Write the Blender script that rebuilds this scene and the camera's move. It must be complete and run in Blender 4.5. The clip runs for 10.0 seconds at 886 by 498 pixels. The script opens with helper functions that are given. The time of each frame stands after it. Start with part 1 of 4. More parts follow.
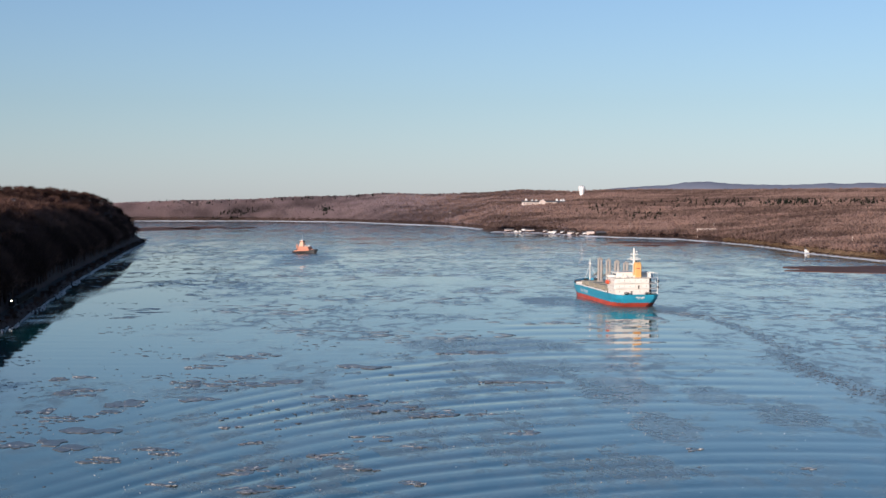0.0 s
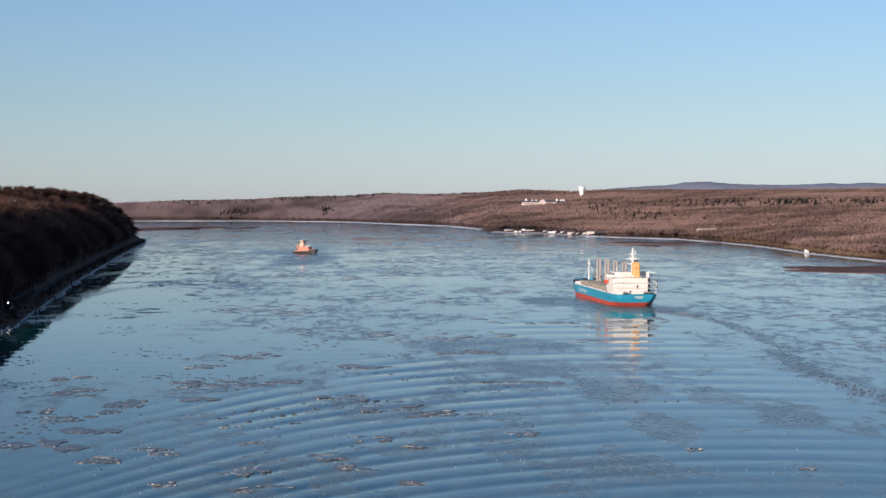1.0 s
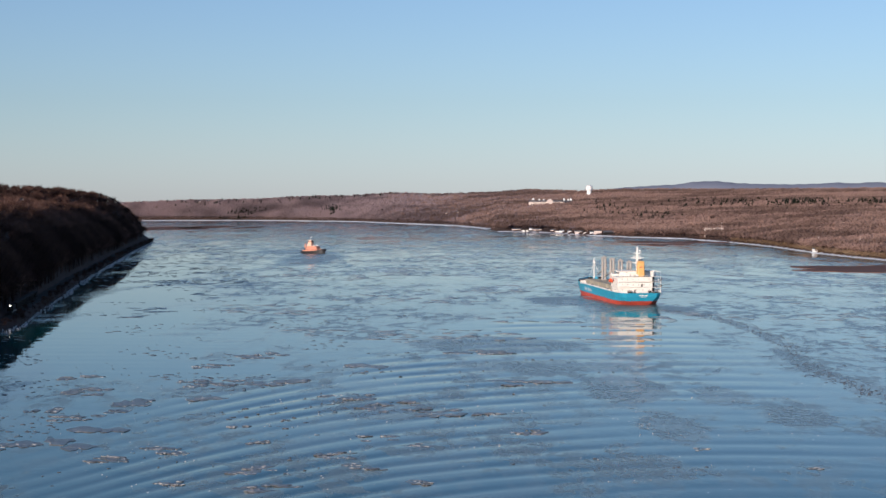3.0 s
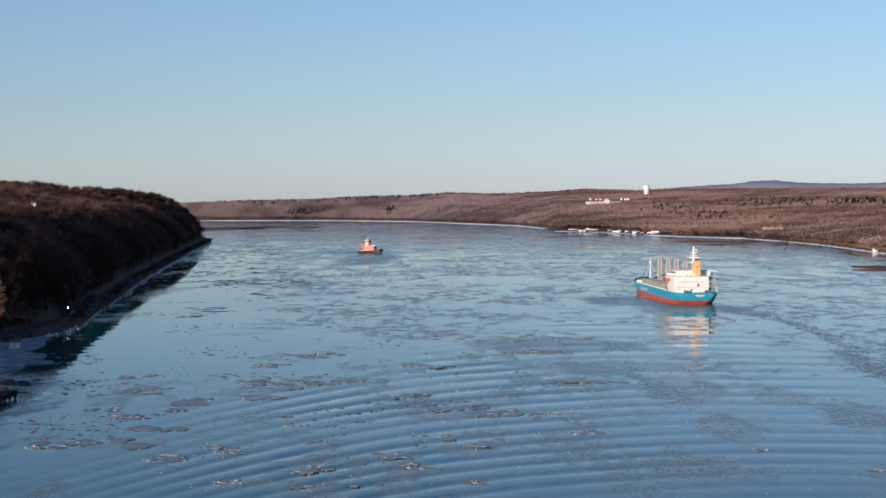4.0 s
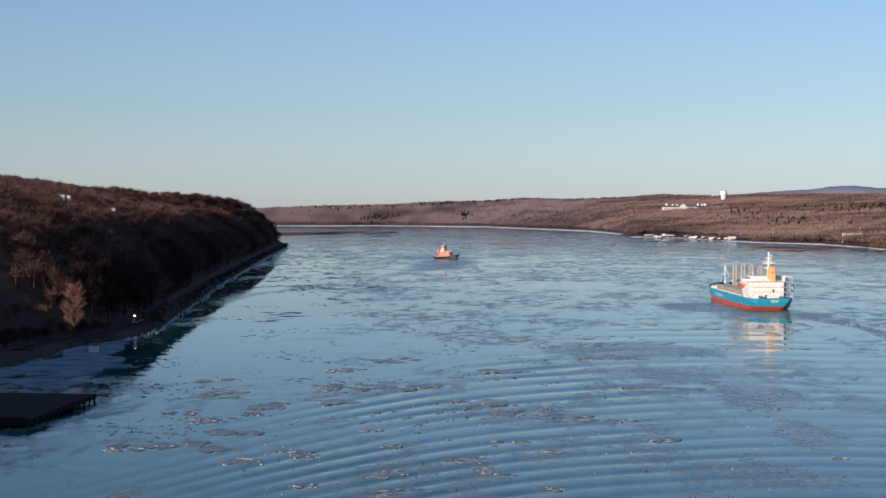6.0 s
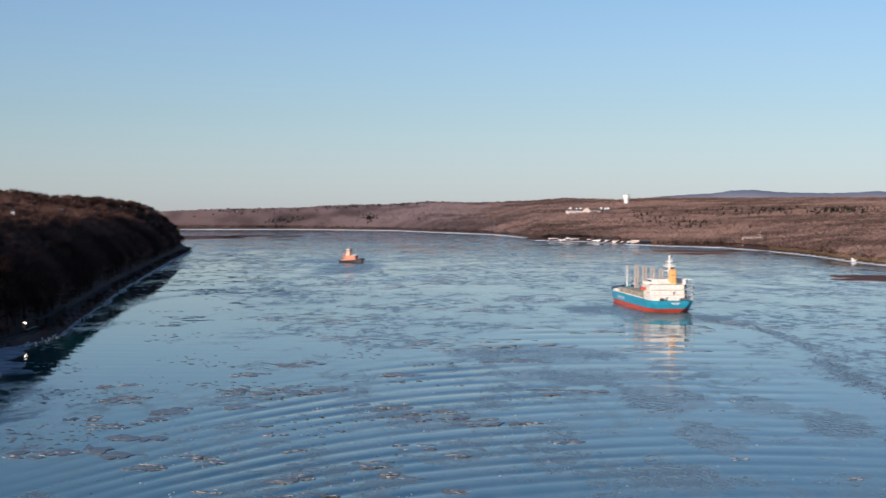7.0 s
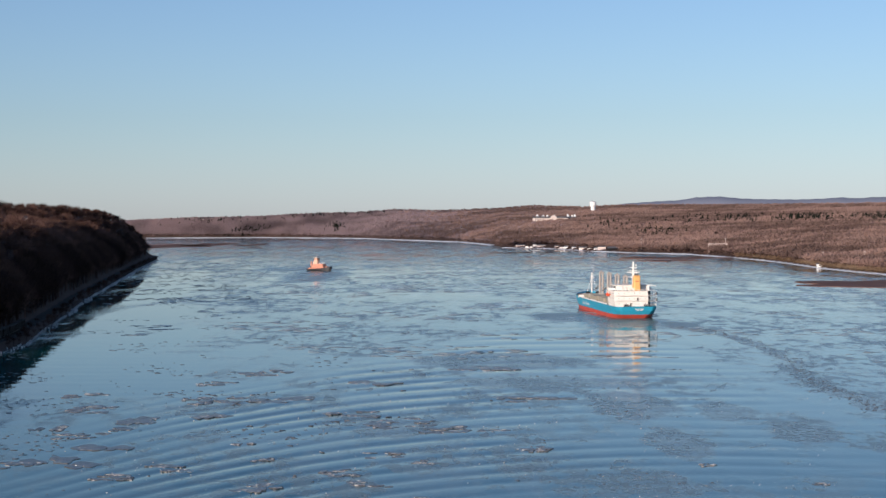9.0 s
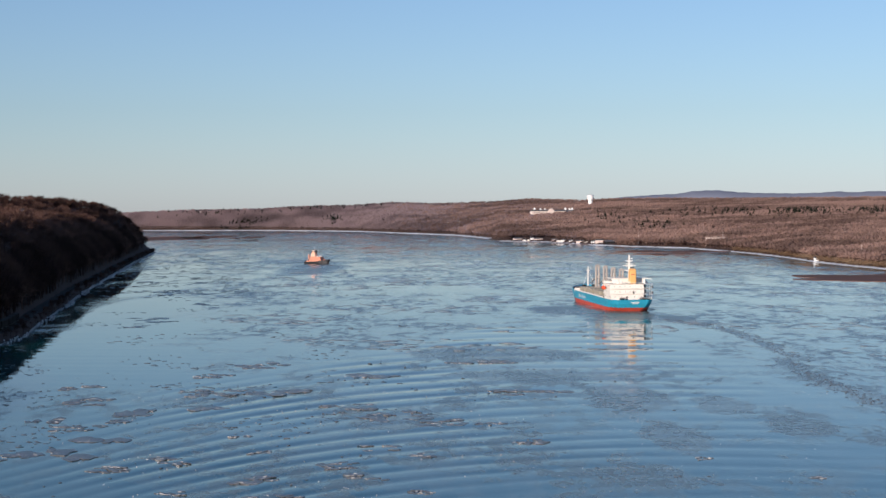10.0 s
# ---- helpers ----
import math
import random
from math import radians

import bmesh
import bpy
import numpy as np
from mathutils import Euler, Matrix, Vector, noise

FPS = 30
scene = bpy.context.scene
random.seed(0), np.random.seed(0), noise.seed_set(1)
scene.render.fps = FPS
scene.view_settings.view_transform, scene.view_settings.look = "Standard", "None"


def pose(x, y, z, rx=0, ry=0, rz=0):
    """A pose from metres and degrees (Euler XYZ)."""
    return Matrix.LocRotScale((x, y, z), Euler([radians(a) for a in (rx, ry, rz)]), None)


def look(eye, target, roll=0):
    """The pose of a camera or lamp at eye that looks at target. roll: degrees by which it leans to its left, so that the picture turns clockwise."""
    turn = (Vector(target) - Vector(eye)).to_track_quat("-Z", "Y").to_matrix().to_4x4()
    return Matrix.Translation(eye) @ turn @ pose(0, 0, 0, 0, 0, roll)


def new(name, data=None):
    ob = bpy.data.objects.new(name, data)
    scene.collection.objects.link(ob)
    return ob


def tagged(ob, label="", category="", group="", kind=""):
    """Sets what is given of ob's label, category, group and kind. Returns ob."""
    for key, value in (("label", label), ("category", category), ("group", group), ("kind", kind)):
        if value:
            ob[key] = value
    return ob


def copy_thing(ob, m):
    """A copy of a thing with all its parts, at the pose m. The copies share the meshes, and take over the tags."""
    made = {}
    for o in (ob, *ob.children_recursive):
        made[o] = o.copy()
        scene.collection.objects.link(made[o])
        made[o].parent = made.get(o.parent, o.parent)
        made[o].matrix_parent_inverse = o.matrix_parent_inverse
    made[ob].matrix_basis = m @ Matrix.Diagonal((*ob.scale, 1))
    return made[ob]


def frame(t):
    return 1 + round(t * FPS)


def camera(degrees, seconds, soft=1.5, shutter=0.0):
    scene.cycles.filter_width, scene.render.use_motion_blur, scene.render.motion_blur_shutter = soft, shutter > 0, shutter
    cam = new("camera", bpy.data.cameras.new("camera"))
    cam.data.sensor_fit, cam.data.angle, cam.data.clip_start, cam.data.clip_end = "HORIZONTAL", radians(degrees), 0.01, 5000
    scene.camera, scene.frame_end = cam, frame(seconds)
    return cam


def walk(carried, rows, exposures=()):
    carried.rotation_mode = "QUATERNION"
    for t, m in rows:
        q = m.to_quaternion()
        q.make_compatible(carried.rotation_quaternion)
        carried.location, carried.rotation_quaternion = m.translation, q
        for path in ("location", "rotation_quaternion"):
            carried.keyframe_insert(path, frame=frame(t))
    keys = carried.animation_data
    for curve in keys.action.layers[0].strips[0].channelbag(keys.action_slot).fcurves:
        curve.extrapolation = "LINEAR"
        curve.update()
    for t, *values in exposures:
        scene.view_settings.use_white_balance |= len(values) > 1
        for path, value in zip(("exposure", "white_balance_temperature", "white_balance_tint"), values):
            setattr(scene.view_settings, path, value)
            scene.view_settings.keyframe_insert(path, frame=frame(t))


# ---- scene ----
# bridge-height camera over a wide river, panned by hand
H = 65.0
VIEW = [
    (0.0, 0.000, -1.833, 0.000), (0.5, 0.000, -1.833, 0.000), (1.0, 0.000, -1.832, 0.000),
    (1.5, 0.000, -1.833, 0.000), (2.0, 0.000, -1.833, 0.000), (2.2, 0.002, -1.833, 0.000),
    (3.3, 0.698, -1.884, -0.010), (3.5, 1.174, -1.933, -0.009), (4.0, 2.367, -1.853, 0.104),
    (4.5, 3.316, -1.713, 0.146), (5.0, 4.201, -1.730, 0.176), (5.2, 4.416, -1.683, 0.180),
    (6.3, 5.245, -1.617, 0.060), (6.5, 5.002, -1.477, 0.040), (6.7, 4.066, -1.455, 0.040),
    (6.8, 3.391, -1.394, 0.040)]
VIEW += [
    (7.0, 1.635, -1.519, 0.031), (7.5, 1.024, -1.545, 0.012), (8.0, 0.993, -1.545, 0.011),
    (8.5, 0.828, -1.709, 0.157), (9.0, 0.413, -1.239, 0.225), (9.5, 0.323, -1.471, 0.111),
    (10.0, 0.316, -1.496, 0.095)]
cam = camera(32.0, 10.0, soft=1.5, shutter=0.5)
walk(cam, [(t, pose(0, 0, H, 90 + p, r, y)) for t, y, p, r in VIEW],
     [(0.0, 0.15, 5650, 15), (10.0, 0.15, 5650, 15)])

# ---- light ----
SUN_AZ, SUN_EL = 214.0, 11.0
world = bpy.data.worlds.new("sky")
scene.world = world
world.use_nodes = True
wn = world.node_tree.nodes
sky = wn.new("ShaderNodeTexSky")
sky.sky_type = "NISHITA"
sky.sun_disc = False
sky.sun_elevation = radians(SUN_EL)
sky.sun_rotation = radians(SUN_AZ)
sky.altitude = 60
sky.air_density, sky.dust_density, sky.ozone_density = 1.3, 0.1, 1.5
wn["Background"].inputs["Strength"].default_value = 0.098
wash = wn.new("ShaderNodeHueSaturation")  # winter haze: a paler sky
wash.inputs["Saturation"].default_value = 0.70
tint = wn.new("ShaderNodeMix")
tint.data_type, tint.blend_type = "RGBA", "MULTIPLY"
tint.inputs["Factor"].default_value = 1.0
tint.inputs["B"].default_value = (0.642, 0.84, 1.188, 1)
world.node_tree.links.new(sky.outputs[0], wash.inputs["Color"])
world.node_tree.links.new(wash.outputs[0], tint.inputs["A"])
world.node_tree.links.new(tint.outputs["Result"], wn["Background"].inputs["Color"])

sun_data = bpy.data.lights.new("sun", "SUN")
sun_data.energy, sun_data.angle, sun_data.color = 5.6, radians(0.6), (1.0, 0.80, 0.60)
sun = new("sun", sun_data)
az, el = radians(SUN_AZ), radians(SUN_EL)
sun.matrix_world = look((0, 0, 0), (-math.sin(az) * math.cos(el), -math.cos(az) * math.cos(el), -math.sin(el)))


# ---- materials ----
def material(name, color, rough=0.6, metal=0.0, vary=0.25, scale=1.0, bump=0.0, second=None, spec=0.5):
    """A painted or natural surface with two scales of variation, in world metres."""
    m = bpy.data.materials.new(name)
    m.use_nodes = True
    n, l = m.node_tree.nodes, m.node_tree.links
    b = n["Principled BSDF"]
    co = n.new("ShaderNodeTexCoord")
    big = n.new("ShaderNodeTexNoise")
    big.inputs["Scale"].default_value = scale
    big.inputs["Detail"].default_value = 5
    fine = n.new("ShaderNodeTexNoise")
    fine.inputs["Scale"].default_value = scale * 9
    fine.inputs["Detail"].default_value = 3
    l.new(co.outputs["Object"], big.inputs["Vector"])
    l.new(co.outputs["Object"], fine.inputs["Vector"])
    add = n.new("ShaderNodeMath")
    add.operation = "MULTIPLY_ADD"
    add.inputs[1].default_value = 0.35
    l.new(fine.outputs["Fac"], add.inputs[0])
    l.new(big.outputs["Fac"], add.inputs[2])
    ramp = n.new("ShaderNodeMapRange")
    ramp.inputs["From Min"].default_value, ramp.inputs["From Max"].default_value = 0.45, 0.95
    l.new(add.outputs[0], ramp.inputs["Value"])
    mix = n.new("ShaderNodeMix")
    mix.data_type = "RGBA"
    c2 = second or tuple(c * (1 - vary) for c in color)
    mix.inputs["A"].default_value, mix.inputs["B"].default_value = (*color, 1), (*c2, 1)
    l.new(ramp.outputs["Result"], mix.inputs["Factor"])
    l.new(mix.outputs["Result"], b.inputs["Base Color"])
    b.inputs["Roughness"].default_value, b.inputs["Metallic"].default_value = rough, metal
    b.inputs["Specular IOR Level"].default_value = spec
    if bump:
        bp = n.new("ShaderNodeBump")
        bp.inputs["Strength"].default_value, bp.inputs["Distance"].default_value = bump, 0.1 / scale
        l.new(add.outputs[0], bp.inputs["Height"])
        l.new(bp.outputs["Normal"], b.inputs["Normal"])
    return m


def toned(name, dark, light, rough=0.9):
    """Twigs and needles: each tree has a tone of its own between two colours."""
    m = bpy.data.materials.new(name)
    m.use_nodes = True
    n, l = m.node_tree.nodes, m.node_tree.links
    b = n["Principled BSDF"]
    at = n.new("ShaderNodeAttribute")
    at.attribute_name = "tone"
    isl = n.new("ShaderNodeNewGeometry")
    add = n.new("ShaderNodeMath")
    add.operation = "MULTIPLY_ADD"
    add.inputs[1].default_value = 0.12
    l.new(isl.outputs["Random Per Island"], add.inputs[0])
    l.new(at.outputs["Fac"], add.inputs[2])
    mix = n.new("ShaderNodeMix")
    mix.data_type = "RGBA"
    mix.inputs["A"].default_value, mix.inputs["B"].default_value = (*dark, 1), (*light, 1)
    l.new(add.outputs[0], mix.inputs["Factor"])
    l.new(mix.outputs["Result"], b.inputs["Base Color"])
    b.inputs["Roughness"].default_value = rough
    b.inputs["Specular IOR Level"].default_value = 0.1
    thin = n.new("ShaderNodeBsdfTranslucent")
    l.new(mix.outputs["Result"], thin.inputs["Color"])
    part_through = n.new("ShaderNodeMixShader")
    part_through.inputs["Fac"].default_value = 0.5
    l.new(b.outputs[0], part_through.inputs[1])
    l.new(thin.outputs[0], part_through.inputs[2])
    l.new(part_through.outputs[0], n["Material Output"].inputs["Surface"])
    return m


YOUNG_ICE = [(61, 530, 16, 42), (64, 438, 9, 36), (46, 374, 14, 18), (90, 511, 10, 32), (104, 462, 12, 24), (28, 600, 34, 26), (20, 690, 44, 40), (60, 600, 18, 20), (-18, 470, 16, 22)]
OLD_TRACK = [(128, 900, 7, 24), (139, 868, 6, 22), (147, 824, 5, 32), (150, 770, 5, 34), (149, 705, 5, 40), (142, 640, 6, 44), (139, 580, 7, 40), (144, 520, 8, 40), (150, 465, 9, 40)]

# water churned by the two hulls, and the still lee under the west bank
CHURNED = [(104, 950, 34, 75), (134, 918, 16, 34), (70, 985, 30, 60), (-152, 1680, 45, 230), (-200, 1900, 60, 90)]
FROST = [(-40, 1400, 170, 260), (60, 1750, 220, 300), (10, 1120, 90, 130), (250, 1250, 90, 160), (-120, 2300, 200, 350)]
LEE = [(-150, 640, 55, 110), (-175, 800, 50, 150), (-205, 1000, 45, 190), (-255, 1300, 45, 260), (-105, 585, 50, 40), (-185, 700, 40, 70), (-300, 1600, 40, 280), (96, 730, 26, 90), (38, 770, 55, 90)]


def water_material():
    """Cold river water with a broken skin of thin ice, patterned in world metres."""
    m = bpy.data.materials.new("river_water")
    m.use_nodes = True
    n, l = m.node_tree.nodes, m.node_tree.links
    b = n["Principled BSDF"]
    geo = n.new("ShaderNodeNewGeometry")

    def noise_at(scale, detail, rough=0.55, stretch=(1, 1, 1), shift=(0, 0, 0)):
        mp = n.new("ShaderNodeMapping")
        mp.inputs["Scale"].default_value = stretch
        mp.inputs["Location"].default_value = shift
        l.new(geo.outputs["Position"], mp.inputs["Vector"])
        t = n.new("ShaderNodeTexNoise")
        t.inputs["Scale"].default_value, t.inputs["Detail"].default_value = scale, detail
        t.inputs["Roughness"].default_value = rough
        l.new(mp.outputs[0], t.inputs["Vector"])
        return t.outputs["Fac"]

    def math_node(op, a, c, d=0.0):
        k = n.new("ShaderNodeMath")
        k.operation = op
        for i, v in enumerate((a, c, d)):
            if isinstance(v, float):
                k.inputs[i].default_value = v
            else:
                l.new(v, k.inputs[i])
        return k.outputs[0]

    def band(v, lo, hi):
        r = n.new("ShaderNodeMapRange")
        r.interpolation_type = "SMOOTHSTEP"
        r.inputs["From Min"].default_value, r.inputs["From Max"].default_value = lo, hi
        l.new(v, r.inputs["Value"])
        return r.outputs["Result"]

    # broad fields of thin ice, broken plates in them, and streaks of calm clear water
    wide = noise_at(0.0042, 3, 0.5, (1, 0.8, 1), (40, 13, 0))
    skin = noise_at(0.045, 9, 0.72, (1, 0.55, 1), (7, 3, 0))
    ice = band(math_node("MULTIPLY_ADD", wide, 0.55, skin), 0.805, 0.855)
    crumbs = band(noise_at(0.20, 6, 0.72, (1, 0.6, 1)), 0.43, 0.54)
    plates = band(noise_at(0.11, 7, 0.70, (1, 0.5, 1), (3, 90, 0)), 0.485, 0.53)
    slush = math_node("MULTIPLY", plates, band(noise_at(0.0065, 2, 0.5, (1, 0.7, 1), (11, 5, 0)), 0.36, 0.52))
    crust = math_node("MULTIPLY", ice, math_node("MULTIPLY_ADD", crumbs, 0.65, 0.35))
    wob = n.new("ShaderNodeTexNoise")
    wob.inputs["Scale"].default_value, wob.inputs["Detail"].default_value, wob.inputs["Roughness"].default_value = 0.07, 7, 0.7
    l.new(geo.outputs["Position"], wob.inputs["Vector"])
    off = n.new("ShaderNodeVectorMath")
    off.operation = "MULTIPLY_ADD"
    off.inputs[1].default_value = (30, 60, 0)
    l.new(wob.outputs["Color"], off.inputs[0])
    l.new(geo.outputs["Position"], off.inputs[2])

    def spots(patches, soft_edge):
        """Ragged round patches on the water, each (x, y, half width, half length)."""
        out = None
        for cx, cy, rx, ry in patches:
            mp = n.new("ShaderNodeMapping")
            mp.inputs["Location"].default_value = (-(cx + 15) / rx, -(cy + 30) / ry, 0)
            mp.inputs["Scale"].default_value = (1 / rx, 1 / ry, 0)
            l.new(off.outputs[0], mp.inputs["Vector"])
            ln = n.new("ShaderNodeVectorMath")
            ln.operation = "LENGTH"
            l.new(mp.outputs[0], ln.inputs[0])
            spot = band(math_node("SUBTRACT", 1.0, ln.outputs["Value"]), 0.0, soft_edge)
            out = spot if out is None else math_node("MAXIMUM", out, spot)
        return out

    grain = math_node("MULTIPLY_ADD", band(noise_at(0.5, 5, 0.72, (1, 0.5, 1)), 0.36, 0.60), 0.5, 0.5)
    film = math_node("MULTIPLY", spots(YOUNG_ICE + OLD_TRACK, 0.16), grain)
    chop = math_node("MULTIPLY", spots(CHURNED, 0.5), band(noise_at(0.05, 5, 0.65), 0.26, 0.42))
    lee = spots(LEE, 0.4)
    clear = math_node("SUBTRACT", 1.0, lee)
    calm = math_node("MAXIMUM", lee, band(noise_at(0.024, 8, 0.70, (1, 0.45, 1), (31, 77, 0)), 0.475, 0.545))
    drift = math_node("MULTIPLY", math_node("MAXIMUM", crust, math_node("MULTIPLY", slush, 0.8)), math_node("MULTIPLY", clear, math_node("MULTIPLY_ADD", calm, -0.55, 1.0)))
    cover = math_node("MAXIMUM", math_node("MAXIMUM", drift, film), chop)
    frost = math_node("MULTIPLY", spots(FROST, 0.6), band(noise_at(0.034, 8, 0.68, (1, 0.32, 1), (51, 9, 0)), 0.54, 0.60))
    mix = n.new("ShaderNodeMix")
    mix.data_type = "RGBA"
    mix.inputs["A"].default_value = (0.002, 0.066, 0.070, 1)
    mix.inputs["B"].default_value = (0.128, 0.160, 0.142, 1)
    l.new(cover, mix.inputs["Factor"])
    pale = n.new("ShaderNodeMix")
    pale.data_type = "RGBA"
    pale.inputs["B"].default_value = (0.40, 0.45, 0.45, 1)
    l.new(math_node("MULTIPLY", frost, 0.7), pale.inputs["Factor"])
    l.new(mix.outputs["Result"], pale.inputs["A"])
    l.new(pale.outputs["Result"], b.inputs["Base Color"])
    rough_water = math_node("MULTIPLY_ADD", calm, -0.06, 0.075)
    l.new(math_node("MULTIPLY_ADD", cover, 0.24, rough_water), b.inputs["Roughness"])
    b.inputs["IOR"].default_value = 1.333
    ripple = math_node("MULTIPLY_ADD", noise_at(0.45, 4, 0.55, (1, 1.2, 1)), 1.0, math_node("MULTIPLY", noise_at(0.06, 2), 3.0))
    lumpy = math_node("MULTIPLY", cover, noise_at(1.1, 4, 0.7))
    fresh = math_node("MULTIPLY_ADD", ripple, 0.45, math_node("MULTIPLY", noise_at(1.3, 3, 0.6, (1, 1.5, 1)), 0.16))
    fresh = math_node("MULTIPLY", fresh, math_node("MULTIPLY_ADD", lee, -0.10, math_node("MULTIPLY_ADD", calm, -0.80, 0.98)))
    height = math_node("MULTIPLY_ADD", lumpy, 1.4, fresh)
    bp = n.new("ShaderNodeBump")
    bp.inputs["Strength"].default_value, bp.inputs["Distance"].default_value = 0.14, 0.16
    l.new(height, bp.inputs["Height"])
    l.new(bp.outputs["Normal"], b.inputs["Normal"])
    return m


WATER = water_material()
EARTH = material("leaf_litter", (0.085, 0.056, 0.045), 0.95, vary=0.5, scale=0.012, second=(0.05, 0.034, 0.028), spec=0.1)
TWIGS = toned("bare_twigs", (0.045, 0.029, 0.025), (0.43, 0.285, 0.225))
# west bank twigs: shade in the dark colour, sunlit red in the pale one
SHADE_TO_SUN_TWIGS = toned("shade_to_sun_twigs", (0.014, 0.009, 0.008), (0.36, 0.20, 0.145))
# purple-grey winter twigs, paled so the colour carries distance haze
HAZED_TWIGS = toned("hazed_twigs", (0.07, 0.052, 0.054), (0.44, 0.335, 0.325))
NEEDLES = toned("conifer_needles", (0.016, 0.022, 0.016), (0.04, 0.05, 0.034))
SNOW = material("shore_ice", (0.62, 0.66, 0.70), 0.7, vary=0.3, scale=0.05, bump=0.3)
GREY_ICE = material("grey_ice", (0.10, 0.096, 0.094), 0.30, vary=0.35, scale=0.25, bump=0.4)
RIM_ICE = material("broken_rim_ice", (0.62, 0.60, 0.57), 0.6, vary=0.5, scale=0.6, bump=0.5)
# shelf ice darkened in colour to hold the bank's shade
SHELF = material("shade_dimmed_shelf_ice", (0.045, 0.06, 0.08), 0.8, scale=0.09, bump=0.3, second=(0.27, 0.31, 0.35), spec=0.3)
REEDS = toned("dry_reeds", (0.22, 0.14, 0.08), (0.46, 0.34, 0.22))
MUD = material("brown_reed_flat", (0.18, 0.10, 0.075), 0.9, vary=0.35, scale=0.03, spec=0.1)
HULL_BLUE = material("hull_blue_paint", (0.035, 0.30, 0.44), 0.4, vary=0.25, scale=0.15)
HULL_RED = material("hull_red_antifouling", (0.50, 0.075, 0.045), 0.55, vary=0.35, scale=0.12)
WHITE = material("white_ship_paint", (0.80, 0.76, 0.68), 0.45, vary=0.15, scale=0.3)
FADED = material("faded_white_lettering", (0.36, 0.48, 0.54), 0.5, vary=0.3, scale=0.4)
DECK = material("deck_brown_red", (0.32, 0.24, 0.17), 0.8, vary=0.4, scale=0.2)
HATCH = material("hatch_grey_green", (0.36, 0.33, 0.25), 0.7, vary=0.3, scale=0.2)
CRANE = material("crane_grey_paint", (0.38, 0.34, 0.295), 0.5, vary=0.25, scale=0.3)
FUNNEL = material("funnel_orange_yellow", (0.76, 0.43, 0.14), 0.45, vary=0.15, scale=0.3)
ORANGE = material("lifeboat_orange", (0.75, 0.10, 0.03), 0.4, vary=0.1, scale=0.5)
BLACK = material("black_rubber_and_paint", (0.02, 0.02, 0.022), 0.5, vary=0.3, scale=0.5)
GLASS = material("dark_window_glass", (0.03, 0.04, 0.05), 0.08, vary=0.2, scale=0.5)
TUG_HULL = material("tug_black_hull", (0.035, 0.035, 0.038), 0.5, vary=0.4, scale=0.3)
TUG_RED = material("tug_orange_red_paint", (0.60, 0.27, 0.175), 0.45, vary=0.2, scale=0.3)
TUG_CREAM = material("tug_peach_paint", (0.80, 0.46, 0.31), 0.5, vary=0.15, scale=0.3)
STEEL = material("rusty_steel", (0.026, 0.021, 0.018), 0.8, vary=0.4, scale=0.4, spec=0.1)
PALE_WALL = material("pale_stone_wall", (0.72, 0.60, 0.52), 0.8, vary=0.15, scale=0.06)
WHITE_WALL = material("white_clapboard", (0.80, 0.79, 0.76), 0.7, vary=0.15, scale=0.2)
ROOF = material("slate_roof", (0.10, 0.10, 0.11), 0.8, vary=0.3, scale=0.2)
TIMBER = material("dark_wharf_timber", (0.022, 0.02, 0.019), 0.9, vary=0.4, scale=0.4, bump=0.3, spec=0.1)
STONE = material("embankment_stone", (0.034, 0.032, 0.031), 0.9, vary=0.5, scale=0.3, bump=0.4, spec=0.1)


def lamp_glow():
    m = bpy.data.materials.new("headlight_glow")
    m.use_nodes = True
    b = m.node_tree.nodes["Principled BSDF"]
    b.inputs["Base Color"].default_value = (1, 0.9, 0.7, 1)
    b.inputs["Emission Color"].default_value = (1, 0.78, 0.52, 1)
    b.inputs["Emission Strength"].default_value = 8
    return m


LAMP = lamp_glow()


def hill_haze_blue():
    """A plain far ridge beyond the woods, distance haze painted in as its blue."""
    return material("hazed_ridge", (0.35, 0.37, 0.43), 1.0, vary=0.12, scale=0.004, spec=0.0)


RIDGE = hill_haze_blue()


# ---- mesh helpers ----
def mesh_of(name, verts, faces, mat, smooth=False):
    me = bpy.data.meshes.new(name)
    me.from_pydata([tuple(v) for v in verts], [], [tuple(f) for f in faces])
    me.materials.append(mat)
    if smooth:
        me.polygons.foreach_set("use_smooth", np.ones(len(me.polygons), dtype=bool))
    me.update()
    return me


def tri_mesh(name, verts, tris, mat, tone=None):
    """A large triangle mesh straight from arrays."""
    me = bpy.data.meshes.new(name)
    nv, nt = len(verts), len(tris)
    me.vertices.add(nv)
    me.vertices.foreach_set("co", np.asarray(verts, dtype=np.float32).ravel())
    me.loops.add(nt * 3)
    me.loops.foreach_set("vertex_index", np.asarray(tris, dtype=np.int32).ravel())
    me.polygons.add(nt)
    me.polygons.foreach_set("loop_start", np.arange(0, nt * 3, 3, dtype=np.int32))
    me.polygons.foreach_set("loop_total", np.full(nt, 3, dtype=np.int32))
    if tone is not None:
        a = me.attributes.new("tone", "FLOAT", "POINT")
        a.data.foreach_set("value", np.asarray(tone, dtype=np.float32))
    me.materials.append(mat)
    me.update()
    me.validate()
    return me


def part(name, bm, mat, parent=None, label=""):
    me = bpy.data.meshes.new(name)
    bm.normal_update()
    bm.to_mesh(me)
    bm.free()
    me.materials.append(mat)
    ob = new(name, me)
    ob.parent = parent
    return tagged(ob, label) if label else ob


